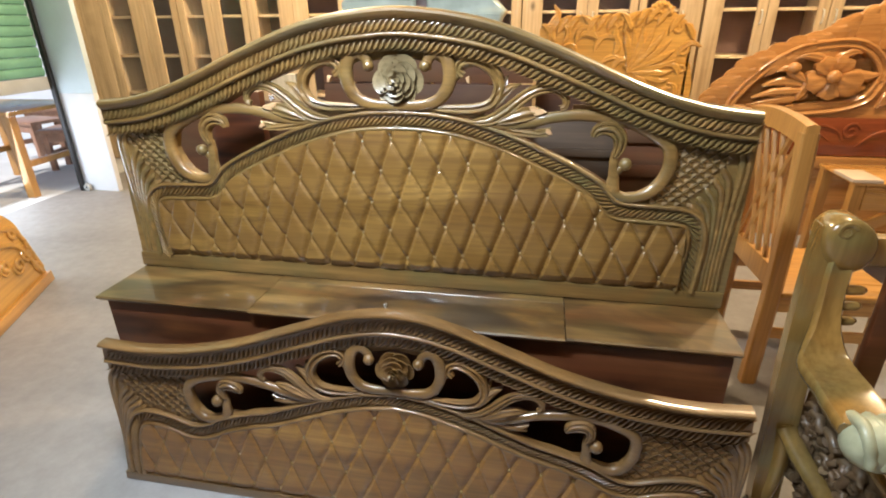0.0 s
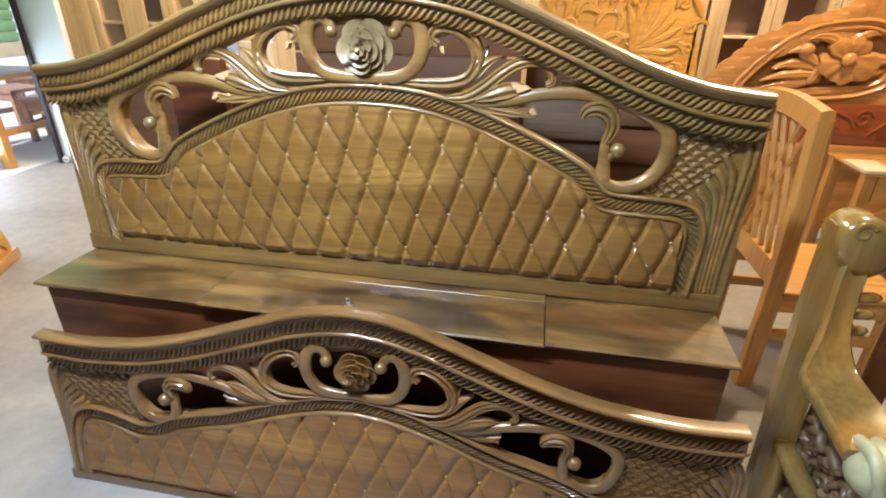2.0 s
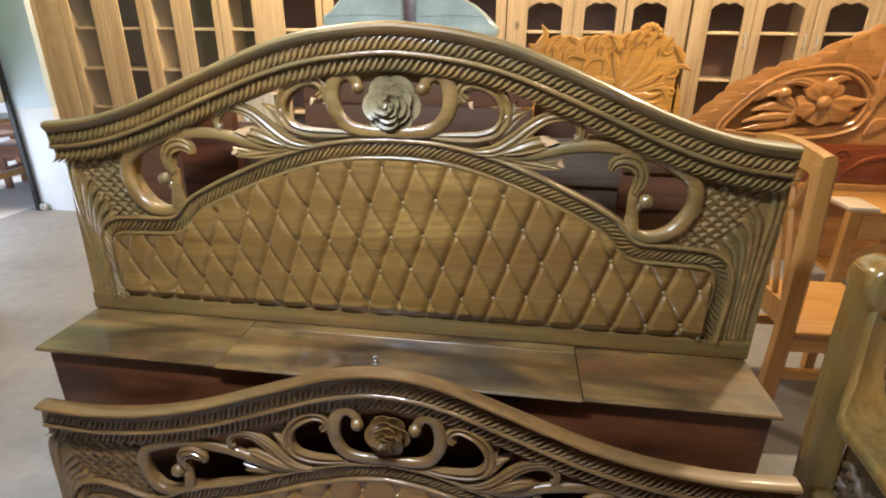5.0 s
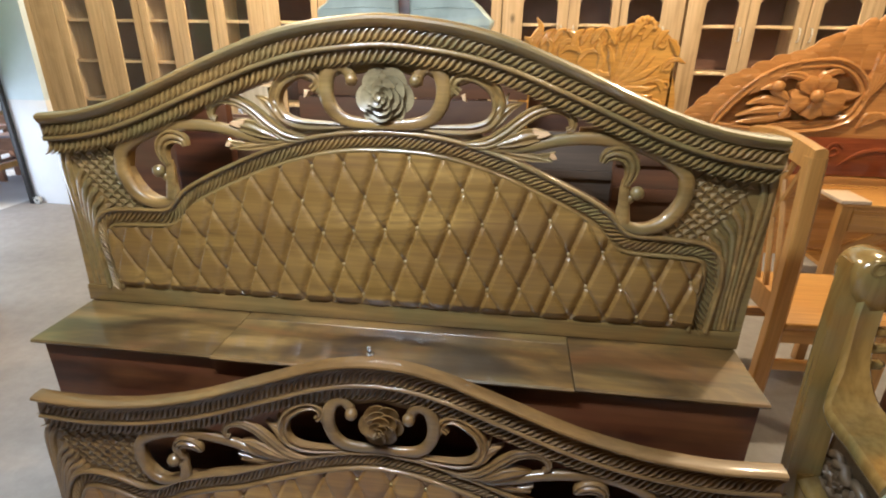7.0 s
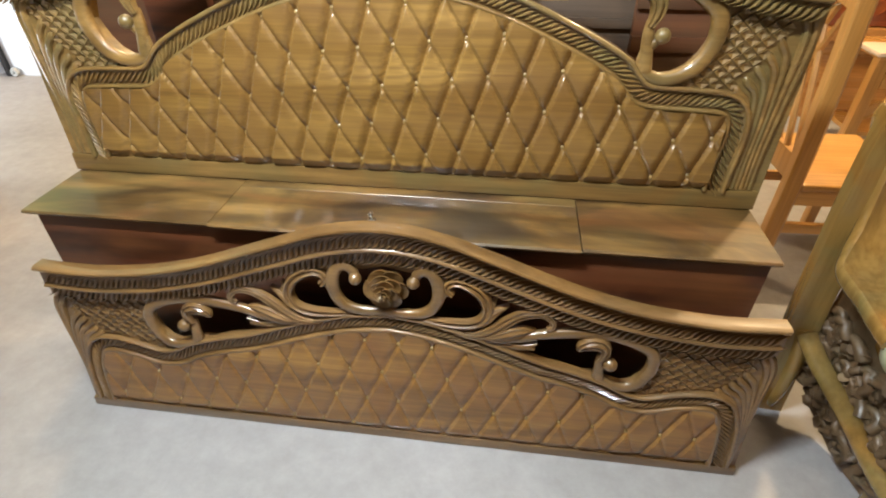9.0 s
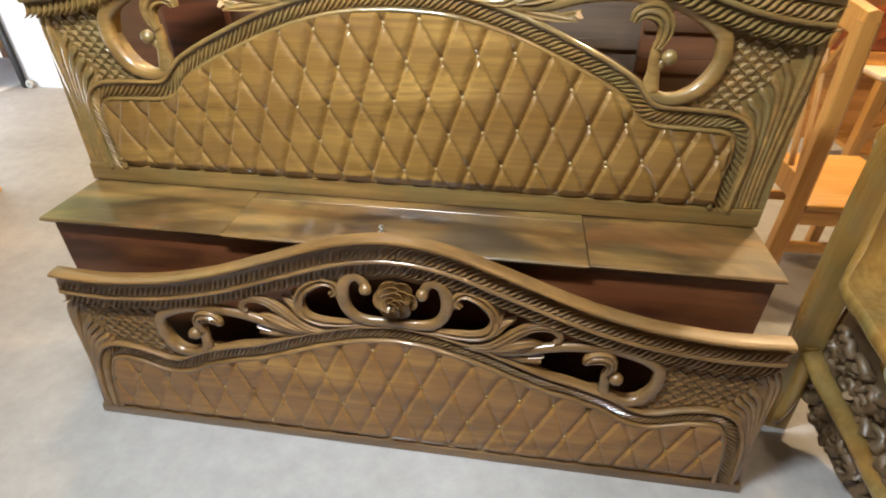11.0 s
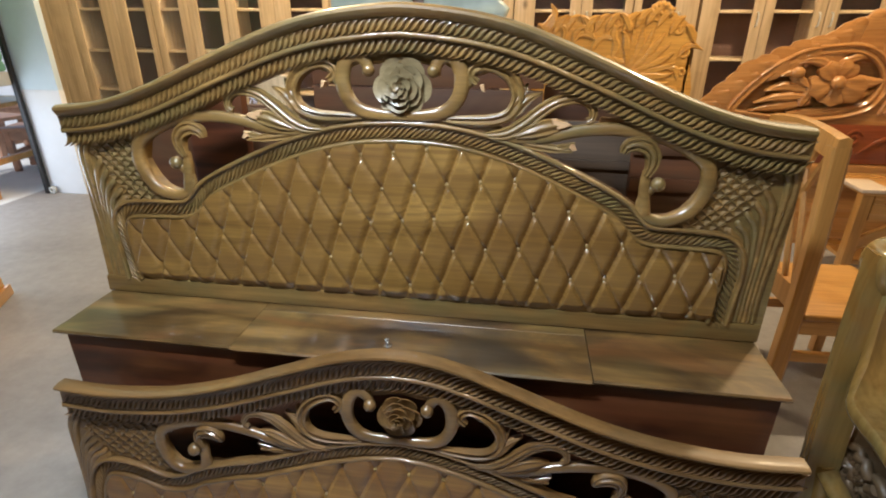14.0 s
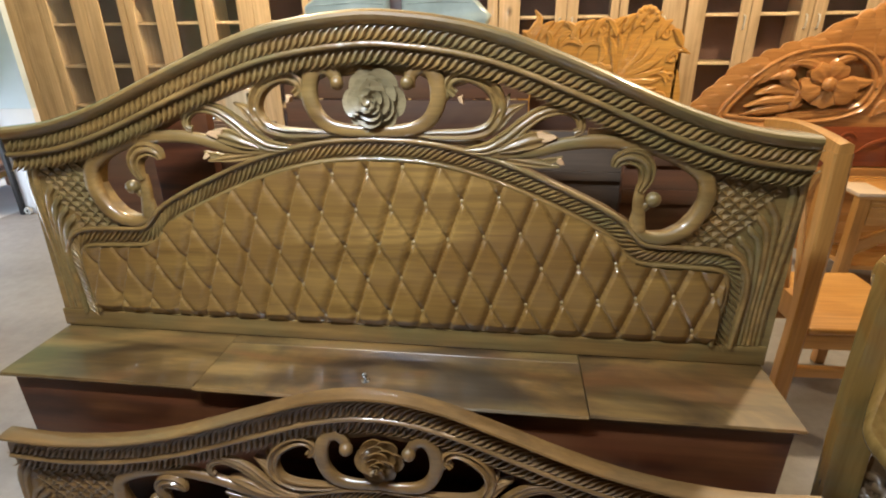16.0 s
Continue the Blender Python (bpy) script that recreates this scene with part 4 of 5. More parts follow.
def inside(x, z, ring):
    """Signed distance to a closed outline, positive inside."""
    p, q = ring, np.roll(ring, -1, axis=0)
    d = q - p
    v = np.array((x, z)) - p
    t = np.clip((v * d).sum(1) / ((d * d).sum(1) + 1e-12), 0, 1)
    near = float(np.sqrt(((v - d * t[:, None]) ** 2).sum(1).min()))
    up = (p[:, 1] > z) != (q[:, 1] > z)
    cross = up & (x < p[:, 0] + (z - p[:, 1]) * d[:, 0] / np.where(np.abs(d[:, 1]) < 1e-9, 1e-9, d[:, 1]))
    return near if cross.sum() % 2 else -near


def carved_leaf(path, widths, w=0.0, rise=0.016, groove=0.006, lobes=0, lift=0.0, n=11):
    """A carved leaf: domed across, with a centre vein and, if asked, a lobed edge; lift raises its tip."""
    c = smooth(path, 0.010)
    _, nn = normals(c)
    rows = []
    for i, (p, q) in enumerate(zip(c, nn)):
        t = i / (len(c) - 1)
        wd = float(np.interp(t, np.linspace(0, 1, len(widths)), widths))
        if lobes:
            wd *= 0.80 + 0.20 * abs(math.sin(math.pi * lobes * t)) ** 0.6
        row = []
        for k in range(n):
            a = -1 + 2 * k / (n - 1)
            h = w + lift * t * t + rise * (1 - abs(a) ** 2.4) - groove * math.exp(-(a / 0.22) ** 2)
            if lobes:
                h -= groove * 0.7 * (0.5 + 0.5 * math.cos(2 * math.pi * (lobes * t - 0.9 * abs(a)))) * abs(a)
            row.append((p[0] + q[0] * wd * a, -h, p[1] + q[1] * wd * a))
        row += [(row[-1][0], 0.012 - w, row[-1][2]), (row[0][0], 0.012 - w, row[0][2])]
        rows.append(row)
    return Mesh().loop_solid(rows)


# golden headboard crest
GZ = lambda pts: [(x * 1.06, z + 0.365) for x, z in pts]
gold, gc = crested_panel("carved_headboard", pose(0.40, 2.50, 0), GZ([(-0.02, 0.96), (0.06, 1.00), (0.16, 1.035), (0.30, 1.03), (0.42, 1.045), (0.55, 1.05), (0.66, 1.08), (0.74, 1.085), (0.81, 1.04), (0.88, 0.985), (0.915, 0.90), (0.90, 0.80), (0.93, 0.72), (0.955, 0.60)]), 0.05, YELLOW, "golden lacquered carved headboard with leaf and flower crest", "headboard")
rnd = random.Random(5)
gleaf = lambda p, wd, w, lobes, rise=0.010: part("leaf_carving", carved_leaf(GZ(p), wd, w, rise, 0.005, lobes, 0.0, 9), YELLOW, gold, sharp=60)
for i in range(10):
    a = -0.35 + 0.235 * i
    l = 0.30 - 0.05 * abs(i - 5) / 5
    gleaf([(0.55, 0.68), (0.55 + 0.11 * math.cos(a) + 0.015, 0.69 + 0.12 * math.sin(a)), (0.56 + 0.21 * math.cos(a), 0.70 + 0.22 * math.sin(a)), (0.57 + l * math.cos(a + 0.10), 0.70 + l * math.sin(a + 0.10))], (0.006, 0.020, 0.028, 0.006), 0.002 + 0.003 * (i % 2), 4)
for i in range(15):
    x = 0.02 + 0.061 * i + rnd.uniform(-0.01, 0.01)
    z = float(np.interp(x * 1.06, gc[:, 0], gc[:, 1])) - 0.365
    a = rnd.choice((0.5, 2.6)) + rnd.uniform(-0.2, 0.2)
    gleaf([(x - 0.06 * math.cos(a), z - 0.10), (x - 0.03 * math.cos(a), z - 0.045), (x, z - 0.012), (x + 0.035 * math.cos(a), z + 0.004)], (0.008, 0.026, 0.024, 0.008), 0.003 + 0.002 * (i % 3), 2)
for i in range(46):
    x, z = 0.03 + 0.105 * (i % 9) + rnd.uniform(-0.03, 0.03), 0.50 + 0.095 * (i // 9) + rnd.uniform(-0.03, 0.03)
    if x > 0.88 or (0.50 < x < 0.84 and z > 0.66):
        continue
    a = rnd.uniform(0.5, 2.6)
    l, c = rnd.uniform(0.09, 0.15), rnd.choice((-0.7, 0.7))
    gleaf([(x, z), (x + 0.4 * l * math.cos(a), z + 0.4 * l * math.sin(a)), (x + 0.75 * l * math.cos(a + c * 0.4), z + 0.75 * l * math.sin(a + c * 0.4)), (x + l * math.cos(a + c), z + l * math.sin(a + c))], (0.006, rnd.uniform(0.020, 0.030), 0.020, 0.005), rnd.uniform(0.0, 0.006), rnd.choice((0, 3)))
for x, z, r in ((0.14, 0.99, 0.030), (0.31, 0.985, 0.034), (0.47, 1.00, 0.034), (0.82, 0.96, 0.034), (0.87, 0.82, 0.036), (0.88, 0.70, 0.034), (0.69, 1.03, 0.036)):
    strokes("curl_carving", gold, YELLOW, [(GZ(spiral(x, z, r, 1.3, rnd.uniform(0, 6), rnd.choice((-1, 1)))), (0.010, 0.008, 0.004))], 0.002)
scal = Mesh()
for i in range(7):
    a = 0.1 + 0.46 * i
    scal.ball((0.753 + 0.058 * math.cos(a), 0.012, 1.41 + 0.058 * math.sin(a)), 0.024, 0.03, 0.024, 8, 6)
part("shell_carving", scal, YELLOW, gold)

# red-orange headboard
EDGE = [(-1.113, 0.925), (-1.023, 0.936), (-0.961, 1.015), (-0.884, 1.078), (-0.800, 1.126), (-0.782, 1.178), (-0.699, 1.184), (-0.622, 1.225), (-0.547, 1.269), (-0.445, 1.314), (-0.385, 1.332), (-0.370, 1.391), (-0.309, 1.427), (-0.237, 1.461), (-0.155, 1.502), (-0.095, 1.516), (0.0, 1.56), (0.12, 1.58), (0.30, 1.56), (0.55, 1.45), (0.80, 1.28), (1.0, 1.10)]
OVAL = [(-0.679, 0.819), (-0.788, 0.832), (-0.901, 0.860), (-0.834, 0.980), (-0.725, 1.097), (-0.598, 1.181), (-0.478, 1.220), (-0.300, 1.238), (-0.195, 1.211), (-0.123, 1.155), (-0.086, 1.097), (-0.076, 1.038), (-0.097, 0.962), (-0.139, 0.907), (-0.244, 0.865), (-0.342, 0.847), (-0.516, 0.830)]
red = thing("carved_headboard", pose(2.51, 2.30, 0), "red-orange lacquered carved headboard with a large flower in an oval", "headboard")
lip = smooth(OVAL + OVAL[:1], 0.012)
edge_top = np.array(EDGE)
rows = []
for x in np.linspace(-1.113, 1.0, 190):
    top_z = float(np.interp(x, edge_top[:, 0], edge_top[:, 1])) - 0.050
    col = [(x, 0, 0), (x, 0, 0.80)]
    for z in np.linspace(0.81, max(top_z, 0.83), 66):
        deep = 0.0
        if -0.92 < x < -0.06 and z < 1.25:
            deep = 0.060 * min(1.0, max(0.0, (inside(x, z, lip) - 0.008) / 0.02))
        col.append((x, deep, z))
    rows.append(col + [(x, 0.07, col[-1][2]), (x, 0.07, 0)])
part("body", Mesh().loop_solid(rows), RED, red)
part("oval_moulding", moulding(Mesh(), lip, [(-0.030, -0.010), (-0.030, 0.010), (-0.022, 0.018), (-0.012, 0.016), (-0.006, 0.006), (0.0, 0.006), (0.005, 0.016), (0.015, 0.026), (0.025, 0.022), (0.030, 0.008), (0.030, -0.010)]), RED, red, "double-lipped oval moulding")
part("panel", Mesh().box(-1.05, 0.98, -0.018, -0.002, 0.56, 0.80, 0.012), REDDARK, red, "dark red glossy panel")
part("lower_rail", Mesh().box(-1.07, 1.0, -0.05, -0.002, 0.48, 0.555, 0.01), RED, red)
# broad leaves that overlap one another from the oval out to the edge
tips = even(edge_top[:17], 0.092) + np.array((0.034, -0.030))
for i, (x, z) in enumerate(tips[1:]):
    k = lip[np.argmin(((lip - np.array((x + 0.03, z - 0.09))) ** 2).sum(1))]
    bx, bz = (k[0] - 0.13, k[1] - 0.07) if i < 11 else (-0.17 + 0.03 * (i - 11), 1.20)
    part("edge_leaf", carved_leaf([(bx, bz), (bx * 0.55 + x * 0.45 - 0.02, bz * 0.55 + z * 0.45 + 0.004), (x - 0.020, z - 0.030), (x + 0.006, z + 0.002)], (0.050, 0.085, 0.066, 0.020), 0.002 + 0.0015 * (i % 2), 0.007, 0.0, 0, 0.020 - 0.0008 * i), RED, red, sharp=40)
for i in range(6):
    t = i / 5
    part("fan_leaf", carved_leaf([(-0.075 + 0.02 * t, 1.02 + 0.02 * t), (-0.05 + 0.06 * t, 1.14 + 0.01 * t), (-0.07 + 0.20 * t, 1.30 - 0.03 * t)], (0.012, 0.030, 0.004), 0.010, 0.016, 0.004), RED, red, sharp=60)
for i in range(4):
    part("scroll_leaf", carved_leaf([(-0.06 + 0.02 * i, 0.86 + 0.01 * i), (-0.02 + 0.03 * i, 0.93), (0.05 + 0.05 * i, 0.95 - 0.02 * i)], (0.010, 0.028, 0.006), 0.004, 0.014, 0.004), RED, red, sharp=60)
# the flower and the leaves round it
fl = part("flower", Mesh().ball((0, -0.040, 0), 0.040, 0.030, 0.040, 16, 10), RED, red, "carved flower with a round heart", pose(-0.356, -0.010, 1.046))
for ang, size, dep in ((-88, 0.135, 0.010), (-22, 0.165, 0.020), (52, 0.130, 0.006), (128, 0.125, 0.018), (200, 0.145, 0.014)):
    rows = []
    for c in range(17):
        u = -1 + c / 8
        th = radians(ang + 42 * u)
        rim = size * (0.60 + 0.40 * max(0.0, 1 - abs(u) ** 3) ** 0.5) * (1 + 0.05 * math.cos(2.6 * math.pi * u + ang))
        f = []
        for q in range(7):
            r = 0.022 + (rim - 0.022) * q / 6
            h = dep + 0.014 * math.sin(math.pi * q / 6 * 0.85) + 0.010 * (1 - u * u) - 0.0035 * math.cos(2.6 * math.pi * u + ang) * q / 6 + 0.006 * u
            f.append((r * math.cos(th), -h, r * math.sin(th)))
        rows.append(f + [(x_, 0.02, z_) for x_, _, z_ in f[::-1]])
    part("petal", Mesh().loop_solid(rows), RED, fl, sharp=50)
for path, wd, w, lobes in (
        ([(-0.46, 0.93), (-0.58, 0.905), (-0.70, 0.885), (-0.80, 0.868)], (0.020, 0.034, 0.026, 0.005), 0.004, 5),
        ([(-0.47, 0.96), (-0.58, 0.955), (-0.68, 0.945), (-0.78, 0.915)], (0.018, 0.030, 0.024, 0.004), 0.012, 4),
        ([(-0.48, 0.99), (-0.57, 1.01), (-0.65, 1.01), (-0.73, 0.985)], (0.018, 0.036, 0.030, 0.005), 0.006, 4),
        ([(-0.50, 1.02), (-0.56, 1.06), (-0.61, 1.09), (-0.67, 1.075)], (0.016, 0.034, 0.026, 0.006), 0.014, 3),
        ([(-0.52, 0.905), (-0.50, 0.945), (-0.485, 0.985), (-0.50, 1.03)], (0.014, 0.036, 0.030, 0.010), 0.016, 2),
        ([(-0.40, 1.12), (-0.45, 1.155), (-0.52, 1.165), (-0.58, 1.15)], (0.020, 0.030, 0.022, 0.004), 0.006, 0),
        ([(-0.36, 1.12), (-0.32, 1.16), (-0.26, 1.185), (-0.22, 1.18)], (0.020, 0.034, 0.028, 0.006), 0.004, 2),
        ([(-0.27, 1.04), (-0.21, 1.05), (-0.15, 1.045), (-0.10, 1.06)], (0.030, 0.040, 0.034, 0.012), 0.004, 2),
        ([(-0.58, 0.862), (-0.46, 0.872), (-0.34, 0.880), (-0.20, 0.905)], (0.006, 0.020, 0.022, 0.006), 0.002, 0)):
    part("leaf", carved_leaf(path, wd, w, 0.018, 0.006, lobes), RED, red, sharp=60)
part("curl", Mesh().ball((-0.576, -0.022, 1.095), 0.040, 0.026, 0.034, 14, 9), RED, red)
strokes("low_scroll", red, REDDARK, [
    (spiral(-0.16, 0.715, 0.055, 1.4, 0.4), (0.008, 0.012, 0.006)),
    ([(-0.62, 0.66), (-0.50, 0.735), (-0.36, 0.755), (-0.24, 0.72), (-0.20, 0.66)], (0.004, 0.011, 0.009)),
    ([(-0.58, 0.62), (-0.46, 0.69), (-0.35, 0.70), (-0.28, 0.66)], (0.004, 0.010, 0.006)),
    (spiral(-0.36, 0.655, 0.035, 1.2, 2.5, -1), (0.010, 0.005)),
    ([(-0.12, 0.62), (-0.02, 0.70), (0.12, 0.73), (0.28, 0.69)], (0.005, 0.016, 0.012, 0.004))], 0.019)

# orange footboard standing near the shutter
FL = lambda pts: [(-x, z) for x, z in pts][::-1]
org, oc = crested_panel("carved_footboard", pose(-2.36, 0.85, 0) @ pose(0, 0, 0, 0, 0, 115.2) @ pose(0, 0, 0, -5), FL([(-0.012, 0.0005), (0.0, 0.055), (0.012, 0.16), (0.05, 0.23), (0.07, 0.34), (0.11, 0.42), (0.22, 0.50), (0.42, 0.52), (0.70, 0.56), (0.98, 0.52), (1.20, 0.50), (1.35, 0.34), (1.42, 0.06)]), 0.045, YELLOW, "orange-gold lacquered carved footboard standing on the floor", "footboard")
part("bottom_rail", Mesh().box(-1.43, 0.016, -0.022, -0.001, 0.0, 0.058, 0.006), HONEYX, org)
cv = [([(0.03, 0.10), (0.06, 0.20), (0.10, 0.32), (0.20, 0.40), (0.40, 0.44), (0.70, 0.48)], (0.014, 0.014)), ([(0.05, 0.08), (0.10, 0.18), (0.16, 0.28), (0.26, 0.33), (0.42, 0.36)], (0.012, 0.014))]
for x, z, r in ((0.06, 0.13, 0.035), (0.12, 0.22, 0.05), (0.22, 0.20, 0.055), (0.34, 0.24, 0.05), (0.16, 0.36, 0.045), (0.30, 0.42, 0.04)):
    cv.append((spiral(x, z, r, 1.4, rnd.uniform(0, 6), rnd.choice((-1, 1))), (0.014, 0.011, 0.006)))
strokes("leaf_carving", org, YELLOW, [(FL(p), r) for p, r in cv], 0.006)

# ---- dining chair with a lattice back ----
chair = thing("dining_chair", pose(1.333, 0.533, 0, 0, 0, 2), "honey-coloured wooden chair with pierced lattice back", "chair")


def post(pts, sx, sy):
    m = Mesh()
    c = smooth(pts, 0.05)
    e = 0.006
    m.loop_solid([[(p[0] + a, p[1] + b, p[2]) for a, b in ((-sx, e - sy), (e - sx, -sy), (sx - 0.012, -sy), (sx, 0.010 - sy), (sx, sy - e), (sx - e, sy), (e - sx, sy), (-sx, sy - e))] for p in c])
    return m


W = 0.42
for y in (0.0, W):
    part("back_post", post([(0.0, y, 0.0), (0.004, y, 0.25), (0.006, y, 0.45), (0.0, y, 0.75), (-0.014, y, 1.02)], 0.030, 0.024), HONEY, chair)
    part("front_leg", Mesh().box(0.38, 0.42, y - 0.018, y + 0.022, 0.0, 0.39, 0.004), HONEY, chair)
    part("seat_rail", Mesh().box(0.029, 0.379, y - 0.012, y + 0.014, 0.335, 0.395, 0.003), HONEYX, chair)
    part("stretcher", Mesh().box(0.027, 0.379, y - 0.010, y + 0.012, 0.215, 0.255, 0.003), HONEYX, chair)
part("seat", Mesh().box(0.030, 0.45, -0.025, W + 0.025, 0.396, 0.424, 0.012, 3), HONEYX, chair, "smooth pale honey seat")
part("front_rail", Mesh().box(0.385, 0.41, 0.023, W - 0.019, 0.325, 0.394, 0.003), HONEY, chair)
part("low_back_rail", Mesh().box(-0.014, 0.016, 0.021, W - 0.021, 0.425, 0.515, 0.004), HONEY, chair)
top = Mesh()
ys = np.linspace(-0.022, W + 0.022, 14)
arcz = lambda y: 0.022 * math.sin(math.pi * (y + 0.022) / (W + 0.044))
top.loop_solid([[(-0.040, y, 0.975 + arcz(y)), (0.010, y, 0.975 + arcz(y)), (0.006, y, 1.045 + arcz(y)), (-0.012, y, 1.052 + arcz(y)), (-0.036, y, 1.045 + arcz(y))] for y in ys])
part("top_rail", top, HONEY, chair)
for i in range(6):
    a, b = 0.040 + 0.068 * i, 0.040 + 0.068 * ((i + 2) % 6)
    part("lattice_bar", Mesh().tube([(0.0, a, 0.512), (-0.004, (a + b) / 2, 0.76), (-0.014, b, 0.985)], 0.0125, 6, 0.8), HONEY, chair)

# ---- console table behind the chair ----
table = thing("console_table", pose(2.085, 1.59, 0), "honey timber console table with grooved apron and dusty top", "table")
part("tabletop", Mesh().box(-0.01, 0.80, -0.02, 0.40, 0.563, 0.578, 0.006), HONEYX, table)
part("end_slab", Mesh().box(-0.03, 0.115, -0.03, 0.18, 0.579, 0.600, 0.006), DUST, table, "pale dusty slab on the table end")
part("apron", Mesh().box(0.06, 0.75, 0.0, 0.022, 0.421, 0.561, 0.003), HONEYX, table)
for i in range(3):
    part("apron_groove", Mesh().tube([(0.065, -0.002, 0.516 + 0.014 * i), (0.745, -0.002, 0.516 + 0.014 * i)], 0.004, 6), HONEYX, table)
for x in (0.0, 0.74):
    for y in (0.0, 0.34):
        part("leg", Mesh().box(x, x + 0.055, y, y + 0.055, 0.0, 0.562, 0.004), HONEY, table)
part("brace", Mesh().box(-0.02, 0.34, 0.02, 0.045, -0.02, 0.045, 0.003), HONEYX, table, m=pose(0.06, 0.01, 0.26, 0, -32, 0))
part("low_shelf", Mesh().box(0.05, 0.75, 0.03, 0.36, 0.16, 0.185, 0.004), HONEYX, table)

# ---- green lacquered armchair ----
arm = thing("armchair", pose(1.165, -0.085, 0), "green-brown lacquered wooden armchair with carved openwork sides", "armchair")
pm = Mesh()
c = smooth([(0.002, -0.015, 0.0), (-0.008, -0.02, 0.10), (-0.004, 0.0, 0.28), (-0.008, 0.01, 0.45), (-0.010, 0.02, 0.65), (-0.006, 0.030, 0.82), (0.004, 0.045, 0.90)], 0.03)
pm.loop_solid([[(p[0] - 0.032 - 0.006 * math.sin(3 * p[2]), p[1] - 0.024, p[2]), (p[0] + 0.040, p[1] - 0.030, p[2]), (p[0] + 0.040, p[1] + 0.024, p[2]), (p[0] - 0.030, p[1] + 0.024, p[2])] for p in c])
part("back_post", pm, GREENWOOD, arm)
tp = Mesh()
outline = [(0.034 + 0.062 * math.cos(a) - 0.010 * math.sin(a), 0.862 + (0.078 if math.sin(a) < 0 else 0.066) * math.sin(a)) for a in [2 * math.pi * i / 24 for i in range(24)]]
tp.loop_solid([[(0.034 + (x - 0.034) * r, y, 0.862 + (z - 0.862) * r) for x, z in outline] for y, r in ((-0.014, 0.74), (-0.006, 0.93), (0.004, 1.0), (0.076, 1.0), (0.088, 0.90))])
part("post_scroll", tp, GREENWOOD, arm, "rounded green-tinged scroll head of the post", sharp=60)
coil = spiral(0.012, 0.898, 0.022, 1.4, 0.4, 1, 26)
part("scroll_coil", Mesh().tube([(x, -0.013, z) for x, z in coil], [0.006 - 0.00012 * k for k in range(27)], 8, 0.7, (0, 1, 0)), GREENWOOD, arm)
for z in (0.645, 0.69, 0.735):
    part("post_boss", Mesh().tube([(0.040, 0.004, z), (0.062, 0.002, z + 0.002), (0.090, 0.002, z + 0.004), (0.102, 0.004, z + 0.005)], [0.012, 0.016, 0.015, 0.008], 12, 0.8), GREENWOOD, arm, "short olive peg", sharp=70)
# one broad ribbon runs down from the scroll head and sweeps forward as the armrest
ribbon = smooth([(-0.006, 0.86, 0.000, 0.058), (-0.010, 0.78, -0.004, 0.054), (-0.018, 0.70, -0.004, 0.054), (-0.036, 0.640, -0.012, 0.058), (-0.064, 0.598, -0.034, 0.066), (-0.098, 0.576, -0.052, 0.076), (-0.18, 0.567, -0.048, 0.082), (-0.24, 0.558, -0.046, 0.086), (-0.295, 0.548, -0.040, 0.086)], 0.012)
rows = []
for i, (y, z, x0, x1) in enumerate(ribbon):
    d = ribbon[min(i + 1, len(ribbon) - 1)] - ribbon[max(i - 1, 0)]
    l = math.hypot(d[0], d[1])
    ny, nz = d[1] / l, -d[0] / l
    rows.append([(x, y + ny * h, z + nz * h) for x, h in ((x0 + 0.006, -0.034), (x0, -0.020), (x0, -0.002), (x0 + 0.006, 0.004), (x0 + 0.016, 0.001), ((x0 + x1) / 2, -0.003), (x1 - 0.016, 0.001), (x1 - 0.006, 0.004), (x1, -0.002), (x1, -0.020), (x1 - 0.006, -0.034))])
part("armrest", Mesh().loop_solid(rows), GREENWOOD, arm, "broad glossy armrest sweeping down from the post", sharp=60)
hook = smooth([(0.004, 0.000, 0.31), (0.012, -0.015, 0.22), (0.010, -0.028, 0.13), (0.004, -0.028, 0.06), (0.010, -0.010, 0.0)], 0.02)
part("back_foot", Mesh().tube([tuple(p) for p in hook], list(np.linspace(0.036, 0.026, len(hook))), 12, 0.8), GREENWOOD, arm, "curved brown foot", sharp=80)
kn = Mesh()
kn.ball((0.034, -0.305, 0.510), 0.068, 0.060, 0.062, 18, 12)
part("armrest_knob", kn, KNOB, arm, "pale green rounded arm end")
for i in range(3):
    cl = smooth([(-0.002 + 0.032 * i, -0.262, 0.546), (-0.004 + 0.034 * i, -0.310, 0.560), (-0.002 + 0.033 * i, -0.350, 0.530), (0.004 + 0.028 * i, -0.356, 0.490)], 0.015)
    part("arm_claw", Mesh().tube([tuple(p) for p in cl], list(np.linspace(0.016, 0.012, len(cl))), 10), KNOB, arm, sharp=80)
rnd = random.Random(11)
slab = Mesh()
slab.loop_solid([[(0.050 - 0.30 * y, y, z0), (0.050 - 0.30 * y, y, z1), (0.085 - 0.30 * y, y, z1), (0.085 - 0.30 * y, y, z0)] for y, z0, z1 in ((0.0, 0.20, 0.44), (-0.08, 0.08, 0.50), (-0.2, 0.02, 0.52), (-0.36, 0.0, 0.50))])
part("carved_ground", slab, MOSS, arm, "dark ground of the carved side")
